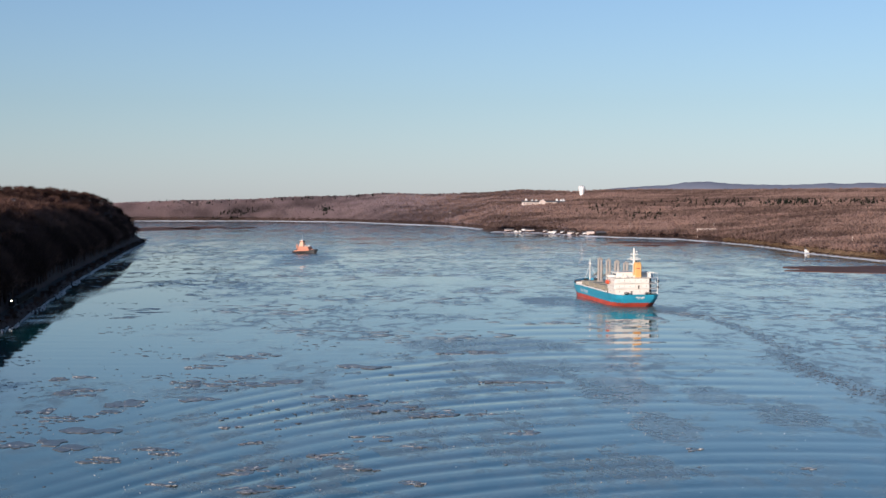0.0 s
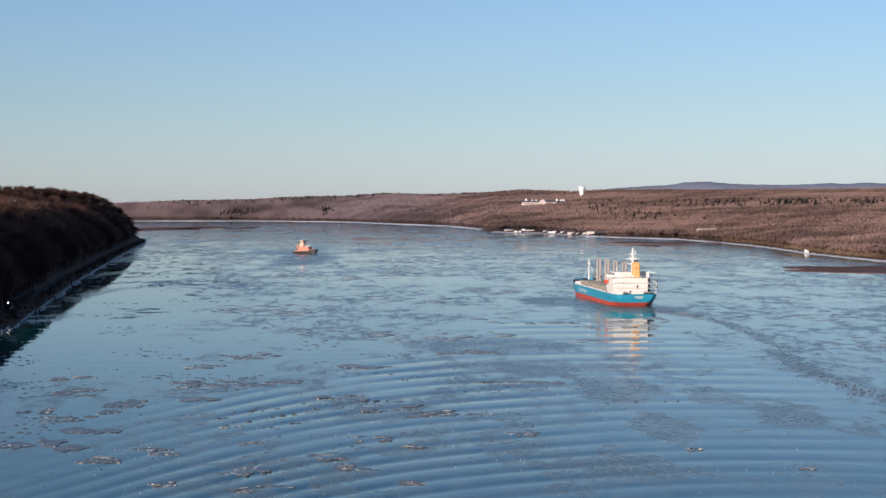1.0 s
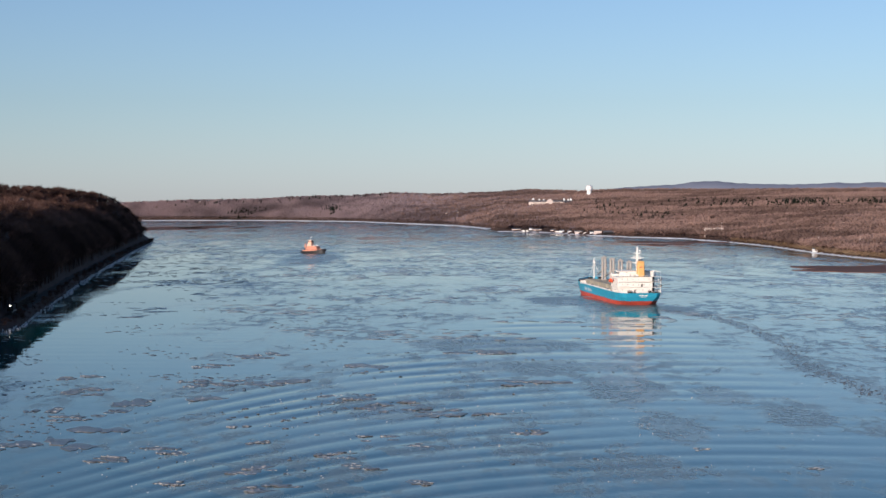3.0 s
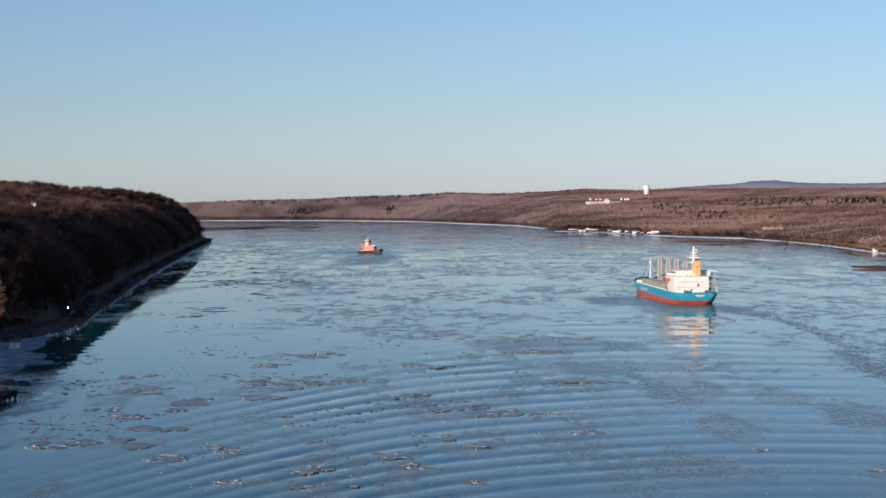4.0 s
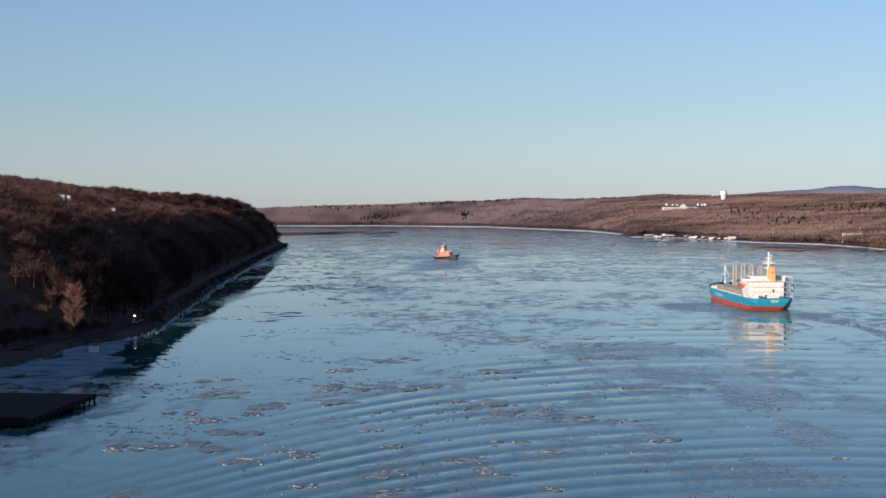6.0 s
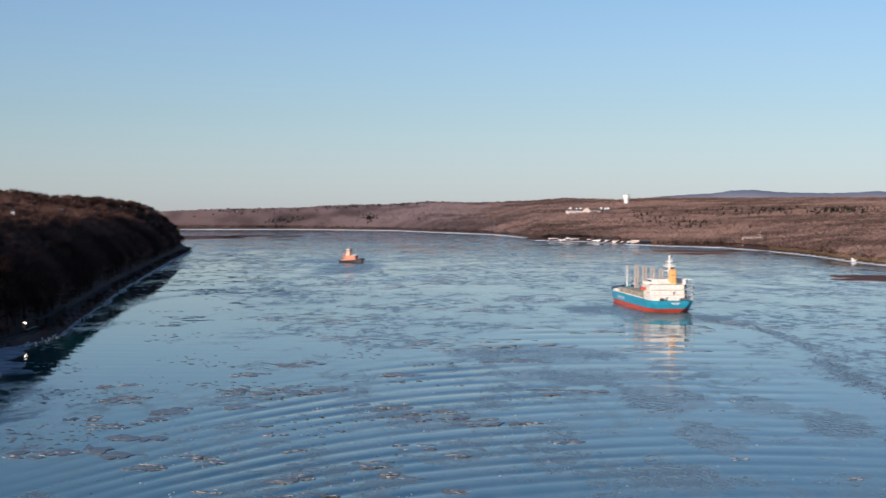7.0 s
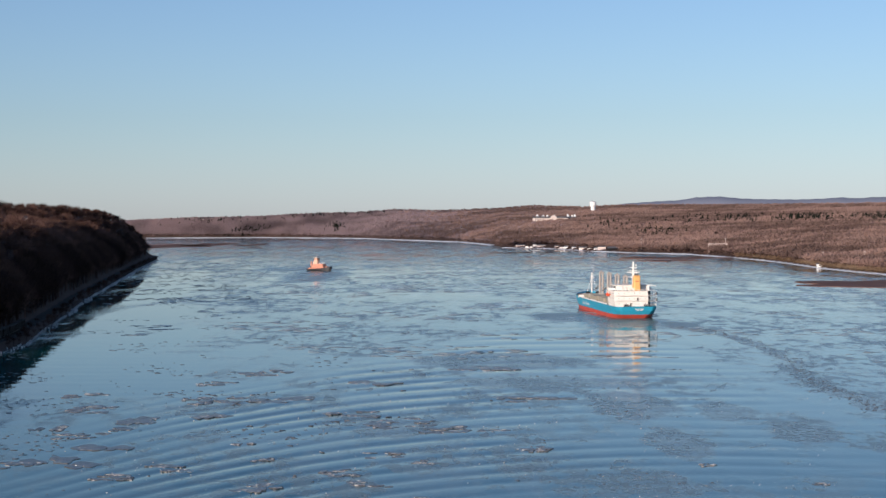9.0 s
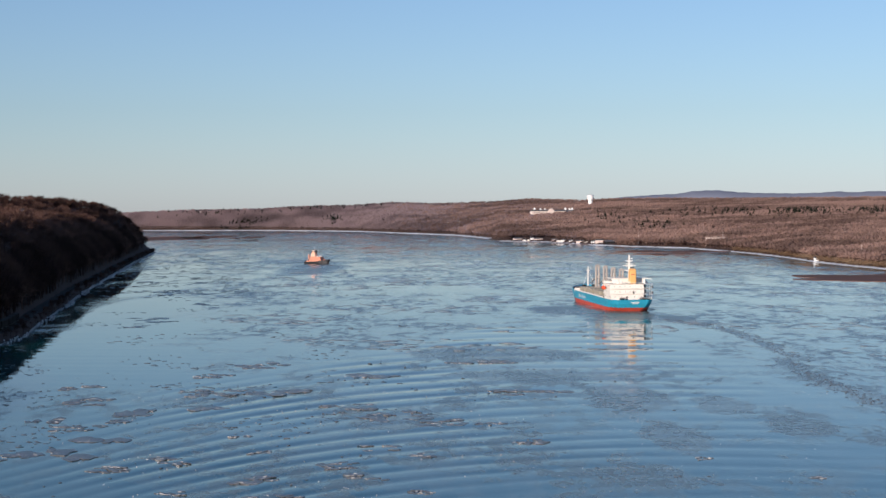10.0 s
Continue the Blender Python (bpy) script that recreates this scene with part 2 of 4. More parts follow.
def box(bm, x0, x1, y0, y1, z0, z1, bevel=0.0, top=1.0):
    """A block with its own bevel; top narrows its upper face."""
    g = bmesh.ops.create_cube(bm, size=1.0)["verts"]
    cx, cy = (x0 + x1) / 2, (y0 + y1) / 2
    for v in g:
        k = top if v.co.z > 0 else 1.0
        v.co = Vector((cx + v.co.x * (x1 - x0) * k, cy + v.co.y * (y1 - y0) * k, z0 if v.co.z < 0 else z1))
    if bevel:
        edges = list({e for v in g for e in v.link_edges})
        bmesh.ops.bevel(bm, geom=edges, offset=bevel, segments=1, affect="EDGES")
    return bm


def rod(bm, a, b, r0, r1=None, n=8):
    """A tapered round bar from a to b."""
    r1 = r0 if r1 is None else r1
    a, b = Vector(a), Vector(b)
    q = (b - a).to_track_quat("Z", "Y").to_matrix().to_4x4()
    bmesh.ops.create_cone(bm, cap_ends=True, segments=n, radius1=r0, radius2=r1, depth=(b - a).length,
                          matrix=Matrix.Translation((a + b) / 2) @ q)
    return bm


def ball(bm, x, y, z, r, sx=1.0, sy=1.0, sz=1.0):
    bmesh.ops.create_uvsphere(bm, u_segments=12, v_segments=8, radius=r,
                              matrix=Matrix.Translation((x, y, z)) @ Matrix.Diagonal((sx, sy, sz, 1)))
    return bm


def B():
    return bmesh.new()


# ---- the river valley ----
def smooth(t):
    t = np.clip(t, 0, 1)
    return t * t * (3 - 2 * t)


LEFT_Y = [-6000, 200, 596, 681, 719, 793, 920, 1049, 1211, 1531, 1920, 2299, 2420, 2480, 2560, 2640, 3000, 6000]
LEFT_X = [-235, -235, -229, -231, -219, -220, -241, -262, -289, -336, -393, -444, -462, -560, -800, -1150, -1500, -1500]
FAR_B = [-180, -40, -25, -11.0, -7.0, -3.44, -1.77, 0.34, 1.39, 1.8, 3.68, 5.14, 6.59, 8.66, 9.68, 11.3, 13.3, 14.69, 16.0, 20, 35, 90, 145, 165, 170, 180]
FAR_D = [9e4, 9e4, 4700, 4768, 4715, 4453, 4090, 3743, 3388, 3094, 2994, 2767, 2650, 2550, 2420, 2224, 1912, 1775, 1688, 1450, 850, 480, 800, 1800, 9e4, 9e4]
TOP_B = [-25, -12, -10, -7.2, -5.5, -3.8, -2, -0.5, 1.4, 2.85, 4.7, 6.2, 8, 10, 13, 16, 25]
TOP_Z = [58, 57, 64, 68, 76, 78, 87, 83, 88, 96, 92, 97, 97, 97, 98, 100, 100]


def ripple_noise(x, y, s, seed):
    """Cheap smooth noise from a few crossed waves."""
    rs = np.random.RandomState(seed)
    out = np.zeros_like(x)
    for k in range(7):
        a, p, f = rs.uniform(0, 6.28), rs.uniform(0, 6.28), rs.uniform(0.5, 1.8) / s
        out = out + np.sin((x * np.cos(a) + y * np.sin(a)) * f * 6.28 + p)
    return out / 4.0


def land(x, y):
    """Height of the ground over the river; the bed lies below the water."""
    x, y = np.asarray(x, float), np.asarray(y, float)
    b, d = np.degrees(np.arctan2(x, y)), np.hypot(x, y)
    bed = np.full_like(x, -4.0)
    # wooded west bank
    inland = np.interp(y, LEFT_Y, LEFT_X) - x
    back = 45 * smooth((790 - y) / 140) * smooth((y - 330) / 90)
    crest = 80 + 23 * smooth((430 - y) / 150) + 3 * ripple_noise(x * 0.3, y, 500, 3) - 22 * smooth((y - 1750) / 620)
    foot = np.clip((inland - back - 13) / (72 - 25 * smooth((y - 1800) / 400)), 0, 1)
    rise = smooth((inland - back - 13) / (300 - 215 * smooth((y - 1800) / 400)))
    left = np.where(inland > 0, np.minimum(3.0, inland * 0.6) + crest * (0.5 * (1 - (1 - foot) ** 2) + 0.5 * rise), -4.0)
    left = left + np.where(inland > 30, 2.0 * ripple_noise(x, y, 70, 5) * foot, 0)
    # far and east bank
    shore = np.interp(b, FAR_B, FAR_D)
    beyond = d - shore
    t = np.clip(beyond / np.maximum(4880 - shore, 60), 0, 1)
    zt = np.interp(b, TOP_B, TOP_Z) - 11
    right = np.where(beyond > 0, np.minimum(2.0, beyond * 0.2) + zt * t ** 0.92 + 4.0 * ripple_noise(x, y, 330, 8) * smooth(beyond / 300) * (1 - t), -4.0)
    return np.maximum(bed, np.maximum(left, right))


def polar_sheet(name, angles, radii, height, mat, smooth_shade=True):
    a, r = np.meshgrid(np.radians(angles), radii, indexing="ij")
    x, y = np.sin(a) * r, np.cos(a) * r
    z = height(x, y)
    v = np.stack([x, y, z], -1).reshape(-1, 3)
    na, nr = len(angles), len(radii)
    i, j = np.meshgrid(np.arange(na - 1), np.arange(nr - 1), indexing="ij")
    p = (i * nr + j).ravel()
    t = np.concatenate([np.stack([p, p + 1, p + nr + 1], -1), np.stack([p, p + nr + 1, p + nr], -1)])
    me = tri_mesh(name, v, t, mat)
    if smooth_shade:
        me.polygons.foreach_set("use_smooth", np.ones(len(me.polygons), dtype=bool))
    return new(name, me)


ANGLES = np.concatenate([np.arange(-180, -27, 4.5), np.arange(-27, 21, 0.2), np.arange(21, 177, 4.0), [180]])
ground = polar_sheet("ground", ANGLES, np.concatenate([[0.01, 100, 200], np.arange(220, 4940, 13), [4945, 7000, 12000]]), land, EARTH)
tagged(ground, "brown leaf-littered wooded banks of a wide river valley", "ground", kind="structure")

def swell(x, y):
    """Wash of the passed ship: crests that swing round towards the west bank and die out far off."""
    th = np.radians(np.clip(64 - 0.42 * (x + 66), -14, 66))
    turn = np.radians(0.42)
    sweep = np.log(np.cos(th)) / turn - np.where(x < -70.8, (-70.8 - x) * math.tan(radians(66)), 0)
    u = y - sweep
    gap = np.maximum(16.5 + 0.05 * (u - 385), 6)
    ph = 6.283 / 0.05 * np.log(gap) + 0.9 * ripple_noise(x, y, 130, 11)
    lam = gap * np.cos(th)
    env = smooth((x + 118) / 70) * (0.35 + 0.65 * smooth((75 - x) / 80)) * smooth((150 - x) / 60) * smooth((np.interp(x, [-120, -40, 20, 60], [540, 630, 790, 1000]) - y) / 150) * smooth((y - 240) / 60)
    patchy = np.clip(0.75 + 0.5 * ripple_noise(x, y, 120, 21), 0.15, 1.3)
    main = 0.0095 * lam * env * patchy * (np.sin(ph) + 0.22 * np.sin(2 * ph + 1.2))
    return main + 0.02 * ripple_noise(x, y, 26, 14) * smooth((1500 - y) / 900)


W_RADII = np.concatenate([[0.01, 120, 220], np.arange(240, 800, 1.8), 800 * np.exp(np.linspace(0.004, 2.1, 160)), [9000, 14000]])
water = polar_sheet("water", ANGLES, W_RADII, swell, WATER)
tagged(water, "cold blue river water with long wash ripples and thin ice", "river water", kind="structure")

# far blue ridge behind the woods
rb = np.linspace(3.5, 24, 160)
e = np.interp(rb, [3.5, 5.6, 6.2, 7.6, 8.3, 8.9, 9.7, 10.5, 11.2, 12.5, 13.5, 14.0, 14.6, 15.3, 16, 20, 24],
              [0.20, 0.30, 0.41, 0.50, 0.53, 0.63, 0.66, 0.58, 0.55, 0.53, 0.56, 0.60, 0.56, 0.61, 0.57, 0.55, 0.4])
rv, rf = [], []
for i, (bb, ee) in enumerate(zip(rb, e)):
    for dist, hh in ((4860, 20), (4925, H + 4925 * math.tan(radians(ee)) + 0.6 * math.sin(i * 1.7)), (4990, 20)):
        rv.append((math.sin(radians(bb)) * dist, math.cos(radians(bb)) * dist, hh))
    if i:
        for k in (0, 1):
            rf.append((3 * i - 3 + k, 3 * i + k, 3 * i + k + 1, 3 * i - 2 + k))
tagged(new("backdrop", mesh_of("backdrop", rv, rf, RIDGE, True)), "distant wooded ridge on the horizon, blue with painted haze", "hills", kind="structure")


# ---- woods ----
def bare_tree(seed, blades, wide, limbs=5, reach=1.0):
    """A leafless crown one unit high: tapered trunk, limbs and sprays of twigs."""
    rs = np.random.RandomState(seed)
    v, t = [], []

    def spike(a, b, w, sides=3):
        a, b = np.array(a, float), np.array(b, float)
        d = (b - a) / np.linalg.norm(b - a)
        u = np.cross(d, [0.3, 0.9, 0.2])
        u /= np.linalg.norm(u)
        k = np.cross(d, u)
        base = len(v)
        for s in range(sides):
            an = 6.283 * s / sides
            v.append(a + (u * np.cos(an) + k * np.sin(an)) * w)
        v.append(b)
        for s in range(sides):
            t.append((base + s, base + (s + 1) % sides, base + sides))

    top = 0.8
    spike((0, 0, -0.05), (rs.uniform(-0.03, 0.03), rs.uniform(-0.03, 0.03), top), 0.020)
    rad = np.array([rs.uniform(0.26, 0.36), rs.uniform(0.26, 0.36), rs.uniform(0.34, 0.40)])
    c = np.array([0, 0, 0.54])
    for i in range(limbs):
        an, z0 = 6.283 * i / limbs + rs.uniform(-0.4, 0.4), rs.uniform(0.22, 0.5)
        spike((0, 0, z0), (np.cos(an) * rad[0] * 0.75, np.sin(an) * rad[1] * 0.75, z0 + rs.uniform(0.18, 0.35)), 0.010)
    for i in range(blades):
        u = rs.normal(size=3)
        u[2] = abs(u[2]) * 1.0 if rs.rand() < 0.72 else u[2]
        u /= np.linalg.norm(u)
        lump = 0.82 + 0.22 * np.sin(3 * np.arctan2(u[1], u[0]) + seed) * np.cos(2.5 * u[2] + seed)
        a = c + u * rad * rs.uniform(0.15, 0.72) * lump
        d = u * 0.6 + np.array([0, 0, 0.55]) + rs.normal(size=3) * 0.35
        d /= np.linalg.norm(d)
        L = rs.uniform(0.09, 0.2) * reach
        side = np.cross(d, rs.normal(size=3))
        side /= np.linalg.norm(side)
        base = len(v)
        v.extend([a + side * wide * L, a - side * wide * L, a + d * L * 1.1] if reach < 1 else [a, a + d * L + side * wide * L, a + d * L * 1.12 - side * wide * L])
        t.append((base, base + 1, base + 2))
    return np.array(v), np.array(t)


def conifer(seed):
    """A dark evergreen with drooping tiers of boughs."""
    rs = np.random.RandomState(seed)
    v, t = [], []
    for i in range(44):
        z = rs.uniform(0.12, 0.95)
        r = 0.24 * (1 - z) ** 0.8 + 0.02
        an = rs.uniform(0, 6.283)
        d = np.array([np.cos(an), np.sin(an), 0])
        s = np.array([-d[1], d[0], 0])
        base = len(v)
        v.extend([np.array([0, 0, z + 0.06]), d * r + s * r * 0.45 + [0, 0, z - 0.05], d * r - s * r * 0.45 + [0, 0, z - 0.04]])
        t.append((base, base + 1, base + 2))
    base = len(v)
    v.extend([np.array(p, float) for p in ((0.02, 0, -0.05), (-0.01, 0.017, -0.05), (-0.01, -0.017, -0.05), (0, 0, 1))])
    t.extend([(base, base + 1, base + 3), (base + 1, base + 2, base + 3), (base + 2, base, base + 3)])
    return np.array(v), np.array(t)


def forest(name, templates, xs, ys, heights, mat, seed, label, tone=(0.0, 0.7), spread=(0.9, 1.35)):
    rs = np.random.RandomState(seed)
    zs = land(xs, ys)
    V, T, C, off = [], [], [], 0
    xs, ys = np.asarray(xs), np.asarray(ys)
    patch = 0.5 + 0.6 * ripple_noise(xs, ys, 420, 31) + 0.5 * ripple_noise(xs, ys, 130, 37)
    for x, y, z, h, pt in zip(xs, ys, zs, heights, patch):
        v, t = templates[rs.randint(len(templates))]
        an = rs.uniform(0, 6.283)
        co, si = math.cos(an), math.sin(an)
        w = h * rs.uniform(*spread)
        p = np.empty_like(v)
        p[:, 0] = x + (v[:, 0] * co - v[:, 1] * si) * w
        p[:, 1] = y + (v[:, 0] * si + v[:, 1] * co) * w
        p[:, 2] = z + v[:, 2] * h
        V.append(p)
        T.append(t + off)
        off += len(v)
        C.append(np.full(len(v), np.clip(tone[0] + (tone[1] - tone[0]) * (0.2 * rs.rand() + 0.8 * min(max(pt, 0.0), 1.15)), 0, 1)))
    ob = new(name, tri_mesh(name, np.concatenate(V), np.concatenate(T), mat, np.concatenate(C)))
    return tagged(ob, label, "woods", kind="stuff")


rs = np.random.RandomState(5)
NEAR_T = [bare_tree(s, 150, 0.055, 6, 0.95) for s in range(7)]
FAR_T = [bare_tree(20 + s, 26, 0.20, 1, 1.8) for s in range(9)]

# west bank woods, part of their shade held in the low tones
ly = 560 + 1960 * rs.rand(16000) ** 0.95
lin = 15 + 400 * rs.rand(16000) ** 1.25
lx = np.interp(ly, LEFT_Y, LEFT_X) - lin - 38 * smooth((790 - ly) / 120) * (rs.rand(16000) < 0.9)
lz = land(lx, ly)
ok = (lz > 2.5) & (np.degrees(np.arctan2(lx, ly)) > -24.5) & (np.hypot(lx + 236, ly - 703) > 24)
ok &= ~((ly < 740) & (lin < 30))
lx, ly = lx[ok][:4500], ly[ok][:4500]
forest("west_bank_woods", NEAR_T, lx, ly, rs.uniform(12, 19, len(lx)), SHADE_TO_SUN_TWIGS, 31, "leafless brown winter woods on a steep shaded bank", tone=(0.0, 0.5), spread=(1.1, 1.7))

# tall trees along the west bank's foot, toned dark to deepen its shade
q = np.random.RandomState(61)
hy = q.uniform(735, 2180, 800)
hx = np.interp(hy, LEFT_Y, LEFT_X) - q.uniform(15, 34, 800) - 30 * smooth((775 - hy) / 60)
forest("bank_foot_trees", NEAR_T, hx, hy, q.uniform(18, 25, 800) * (1 - 0.25 * smooth((hy - 1700) / 480)), SHADE_TO_SUN_TWIGS, 62, "tall bare trees at the bank foot, shade put into their dark tone", tone=(0.0, 0.22), spread=(0.75, 1.1))

# far and east bank woods
def bank_points(n, b0, b1, seed, lo=0.0, hi=1.0, power=1.0):
    r = np.random.RandomState(seed)
    b = r.uniform(b0, b1, n)
    s = np.interp(b, FAR_B, FAR_D)
    d = s + 8 + (4868 - s) * (lo + (hi - lo) * r.rand(n) ** power)
    x, y = np.sin(np.radians(b)) * d, np.cos(np.radians(b)) * d
    k = (land(x, y) > 1.2) & ~((b > 2.2) & (b < 6.0) & (d < s + 48))
    return x[k], y[k]


def blend_keep(x, y, seed, rising):
    """Thin one wood out into the next along the bend of the far shore."""
    f = smooth((np.degrees(np.arctan2(x, y)) + 3) / 10)
    k = np.random.RandomState(seed).rand(len(x)) < (f if rising else 1 - f)
    return x[k], y[k]


fx, fy = blend_keep(*bank_points(23000, -13.0, 7.0, 41), 51, False)
forest("far_bank_woods", FAR_T, fx, fy, np.random.RandomState(1).uniform(9.3, 11.3, len(fx)), HAZED_TWIGS, 32, "leafless purple-brown woods on the far river bank, paled with painted haze", tone=(0.22, 1.05), spread=(1.0, 1.5))
ex, ey = blend_keep(*bank_points(42000, -3.0, 19.5, 42, power=1.15), 52, True)
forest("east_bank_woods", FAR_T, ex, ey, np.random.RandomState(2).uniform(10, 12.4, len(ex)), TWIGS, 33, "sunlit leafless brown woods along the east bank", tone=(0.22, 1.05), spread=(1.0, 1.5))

# ---- the cargo ship ----
def loft(bm, stations, stern=True):
    """A hull skin from stations, each a list of (half beam, y, z) from the keel up."""
    rings = [([bm.verts.new((-h, y, z)) for h, y, z in st], [bm.verts.new((h, y, z)) for h, y, z in st]) for st in stations]
    for (l0, r0), (l1, r1) in zip(rings, rings[1:]):
        for k in range(len(l0) - 1):
            bm.faces.new((l0[k], l0[k + 1], l1[k + 1], l1[k]))
            bm.faces.new((r0[k], r1[k], r1[k + 1], r0[k + 1]))
    for l, r in ((rings[0], rings[-1]) if stern else ()):
        for k in range(len(l) - 1):
            bm.faces.new((l[k], r[k], r[k + 1], l[k + 1]))
    return bm


def cap(bm, outline, z):
    """A flat deck over an outline of (half beam, y)."""
    ring = [bm.verts.new((h, y, z)) for h, y in outline] + [bm.verts.new((-h, y, z)) for h, y in reversed(outline)]
    bm.faces.new(ring)
    return bm


def pane(parent, w, h, m, mat=GLASS, name="window"):
    """A thin framed pane, w by h, facing its own -y."""
    ob = part(name, box(B(), -w / 2, w / 2, -0.06, 0.04, -h / 2, h / 2, 0.02), mat, parent)
    ob.matrix_local = m
    return ob


def bars(parent, rows, name, mat):
    """Unreadable lettering as plain raised bars, each (x0, x1, z0, z1) on its own -y face."""
    x0, x1, z0, z1 = rows[0]
    first = part(name, box(B(), x0, x1, -0.05, 0.05, z0, z1), mat, parent, "white painted lettering bar")
    for x0, x1, z0, z1 in rows[1:]:
        part("lettering_bar", box(B(), x0, x1, -0.05, 0.05, z0, z1), mat, first)
    return first


def deck_crane(ship, y, jib_to):
    z0 = 7.3
    crane = part("deck_crane", box(B(), -1.9, 1.9, y - 1.2, y + 1.2, z0, 10.8, 0.1), CRANE, ship, "grey twin-post deck crane")
    part("tie_beam", box(B(), -1.5, 1.5, y - 0.5, y + 0.5, 17.0, 18.2, 0.08), CRANE, crane)
    for sx in (-0.98, 0.98):
        part("post", rod(B(), (sx, y, 10.8), (sx, y, 25.4), 0.86, 0.74, 12), CRANE, crane)
    part("crosstree", box(box(B(), -1.75, 1.75, y - 0.7, y + 0.7, 24.6, 25.7, 0.12), -0.5, 0.5, y - 0.5, y + 0.5, 25.7, 26.5, 0.1), CRANE, crane)
    part("winch_platform", box(B(), -2.1, 2.1, y - 1.3, y + 1.3, 20.6, 20.9, 0.05), CRANE, crane)
    bm = B()
    for sx in (-0.8, 0.8):
        rod(bm, (sx, y, 17.6), (sx * 0.5, jib_to, 12.6), 0.3, 0.22, 6)
    for k in range(8):
        f = k / 8
        yy = y + (jib_to - y) * f
        sx = 0.8 - 0.4 * f
        rod(bm, (-sx, yy, 17.6 - 5 * f), (sx * 0.9, y + (jib_to - y) * (f + 0.12), 17.6 - 5 * (f + 0.12)), 0.12, 0.12, 5)
    part("jib", bm, CRANE, crane)
    part("cab", box(B(), 1.2, 1.9, y - 0.7, y + 0.7, 17.6, 19.4, 0.15), CRANE, crane)
    part("hoist_wire", rod(B(), (0, y, 26.6), (0, jib_to, 12.8), 0.07, 0.07, 5), BLACK, crane)
    return crane


def hatch(ship, y0, y1):
    h = part("hatch", box(B(), -8.6, 8.6, y0, y1, 7.3, 9.2, 0.1), HATCH, ship)
    n = 4
    for k in range(n):
        a = y0 - 0.3 + (y1 - y0 + 0.6) * k / n
        b = y0 - 0.3 + (y1 - y0 + 0.6) * (k + 1) / n - 0.12
        part("hatch_cover", box(B(), -9.0, 9.0, a, b, 9.2, 10.1, 0.12), HATCH, h)


def cargo_ship():
    ship = tagged(new("cargo_ship"), "blue and red cargo ship with white aft house, under way", "cargo ship")
    # half beam, y and z from the bilge up: stern counter, long flat side, flared raked bow
    red = [[(2.6, 7.0, -2.0), (5.4, 4.2, 0.3), (7.6, 2.2, 2.5)],
           [(4.2, 8.0, -2.0), (7.6, 5.4, 0.3), (9.6, 3.6, 2.5)],
           [(6.4, 11.0, -2.0), (9.8, 8.6, 0.3), (11.6, 6.8, 2.5)],
           [(10.4, 16.0, -2.0), (12.6, 14.0, 0.3), (13.3, 12.0, 2.5)],
           [(13.6, 24.0, -2.0), (14.0, 22.0, 0.3), (14.0, 20.0, 2.5)],
           [(14.0, 108.0, -2.0), (14.0, 110.0, 0.3), (14.0, 112.0, 2.5)],
           [(11.3, 124.0, -2.0), (11.8, 125.5, 0.3), (12.3, 126.5, 2.5)],
           [(6.5, 135.0, -2.0), (6.9, 137.0, 0.3), (7.5, 138.0, 2.5)],
           [(0.5, 144.0, -2.0), (0.4, 145.0, 0.3), (0.4, 146.5, 2.5)]]
    blue = [[(7.6, 2.2, 2.5), (9.2, 0.9, 5.0), (10.0, 0.2, 7.6)],
            [(9.6, 3.6, 2.5), (11.1, 2.2, 5.0), (11.9, 1.4, 7.6)],
            [(11.6, 6.8, 2.5), (12.8, 5.4, 5.0), (13.3, 4.4, 7.6)],
            [(13.3, 12.0, 2.5), (13.8, 11.0, 5.0), (14.0, 10.0, 7.6)],
            [(14.0, 20.0, 2.5), (14.0, 20.0, 5.0), (14.0, 20.0, 7.6)],
            [(14.0, 112.0, 2.5), (14.0, 113.0, 5.0), (14.0, 114.0, 7.8)],
            [(12.3, 126.5, 2.5), (12.9, 127.5, 5.5), (13.4, 128.0, 9.0)],
            [(7.5, 138.0, 2.5), (8.8, 139.5, 6.0), (9.9, 140.5, 9.5)],
            [(0.4, 146.5, 2.5), (0.6, 149.0, 6.5), (1.0, 152.0, 10.2)]]
    part("lower_hull", loft(B(), red), HULL_RED, ship, "red antifouling below the blue topsides")
    hull = part("hull", loft(B(), blue), HULL_BLUE, ship, "blue painted topsides")
    part("deck", cap(B(), [(9.8, 0.3), (11.7, 1.5), (13.1, 4.5), (13.8, 10.0), (13.8, 20.0), (13.8, 114.0), (13.2, 127.5)], 7.2), DECK, ship)
    part("forecastle_deck", cap(B(), [(13.1, 126.0), (13.1, 128.0), (9.7, 140.4), (0.8, 151.0)], 8.9), DECK, ship)
    part("forecastle_bulkhead", box(B(), -12.1, 12.1, 125.6, 126.0, 7.2, 8.9), WHITE, ship)
    for sx in (-1, 1):
        part("deck_edge", box(B(), sx * 13.7 - 0.25, sx * 13.7 + 0.25, 26, 118, 7.2, 8.5, 0.05), WHITE, ship, "pale deck-edge bulwark")
        rail = part("stern_rail", rod(rod(B(), (sx * 13.2, 4.6, 8.7), (sx * 13.8, 20, 8.7), 0.07, 0.07, 5), (sx * 13.2, 4.6, 8.2), (sx * 13.8, 20, 8.2), 0.05, 0.05, 5), WHITE, ship)
        for k in range(9):
            part("rail_post", rod(B(), (sx * (13.2 + 0.07 * k), 4.7 + 1.9 * k, 7.2), (sx * (13.2 + 0.07 * k), 4.7 + 1.9 * k, 8.75), 0.06, 0.06, 5), WHITE, rail)
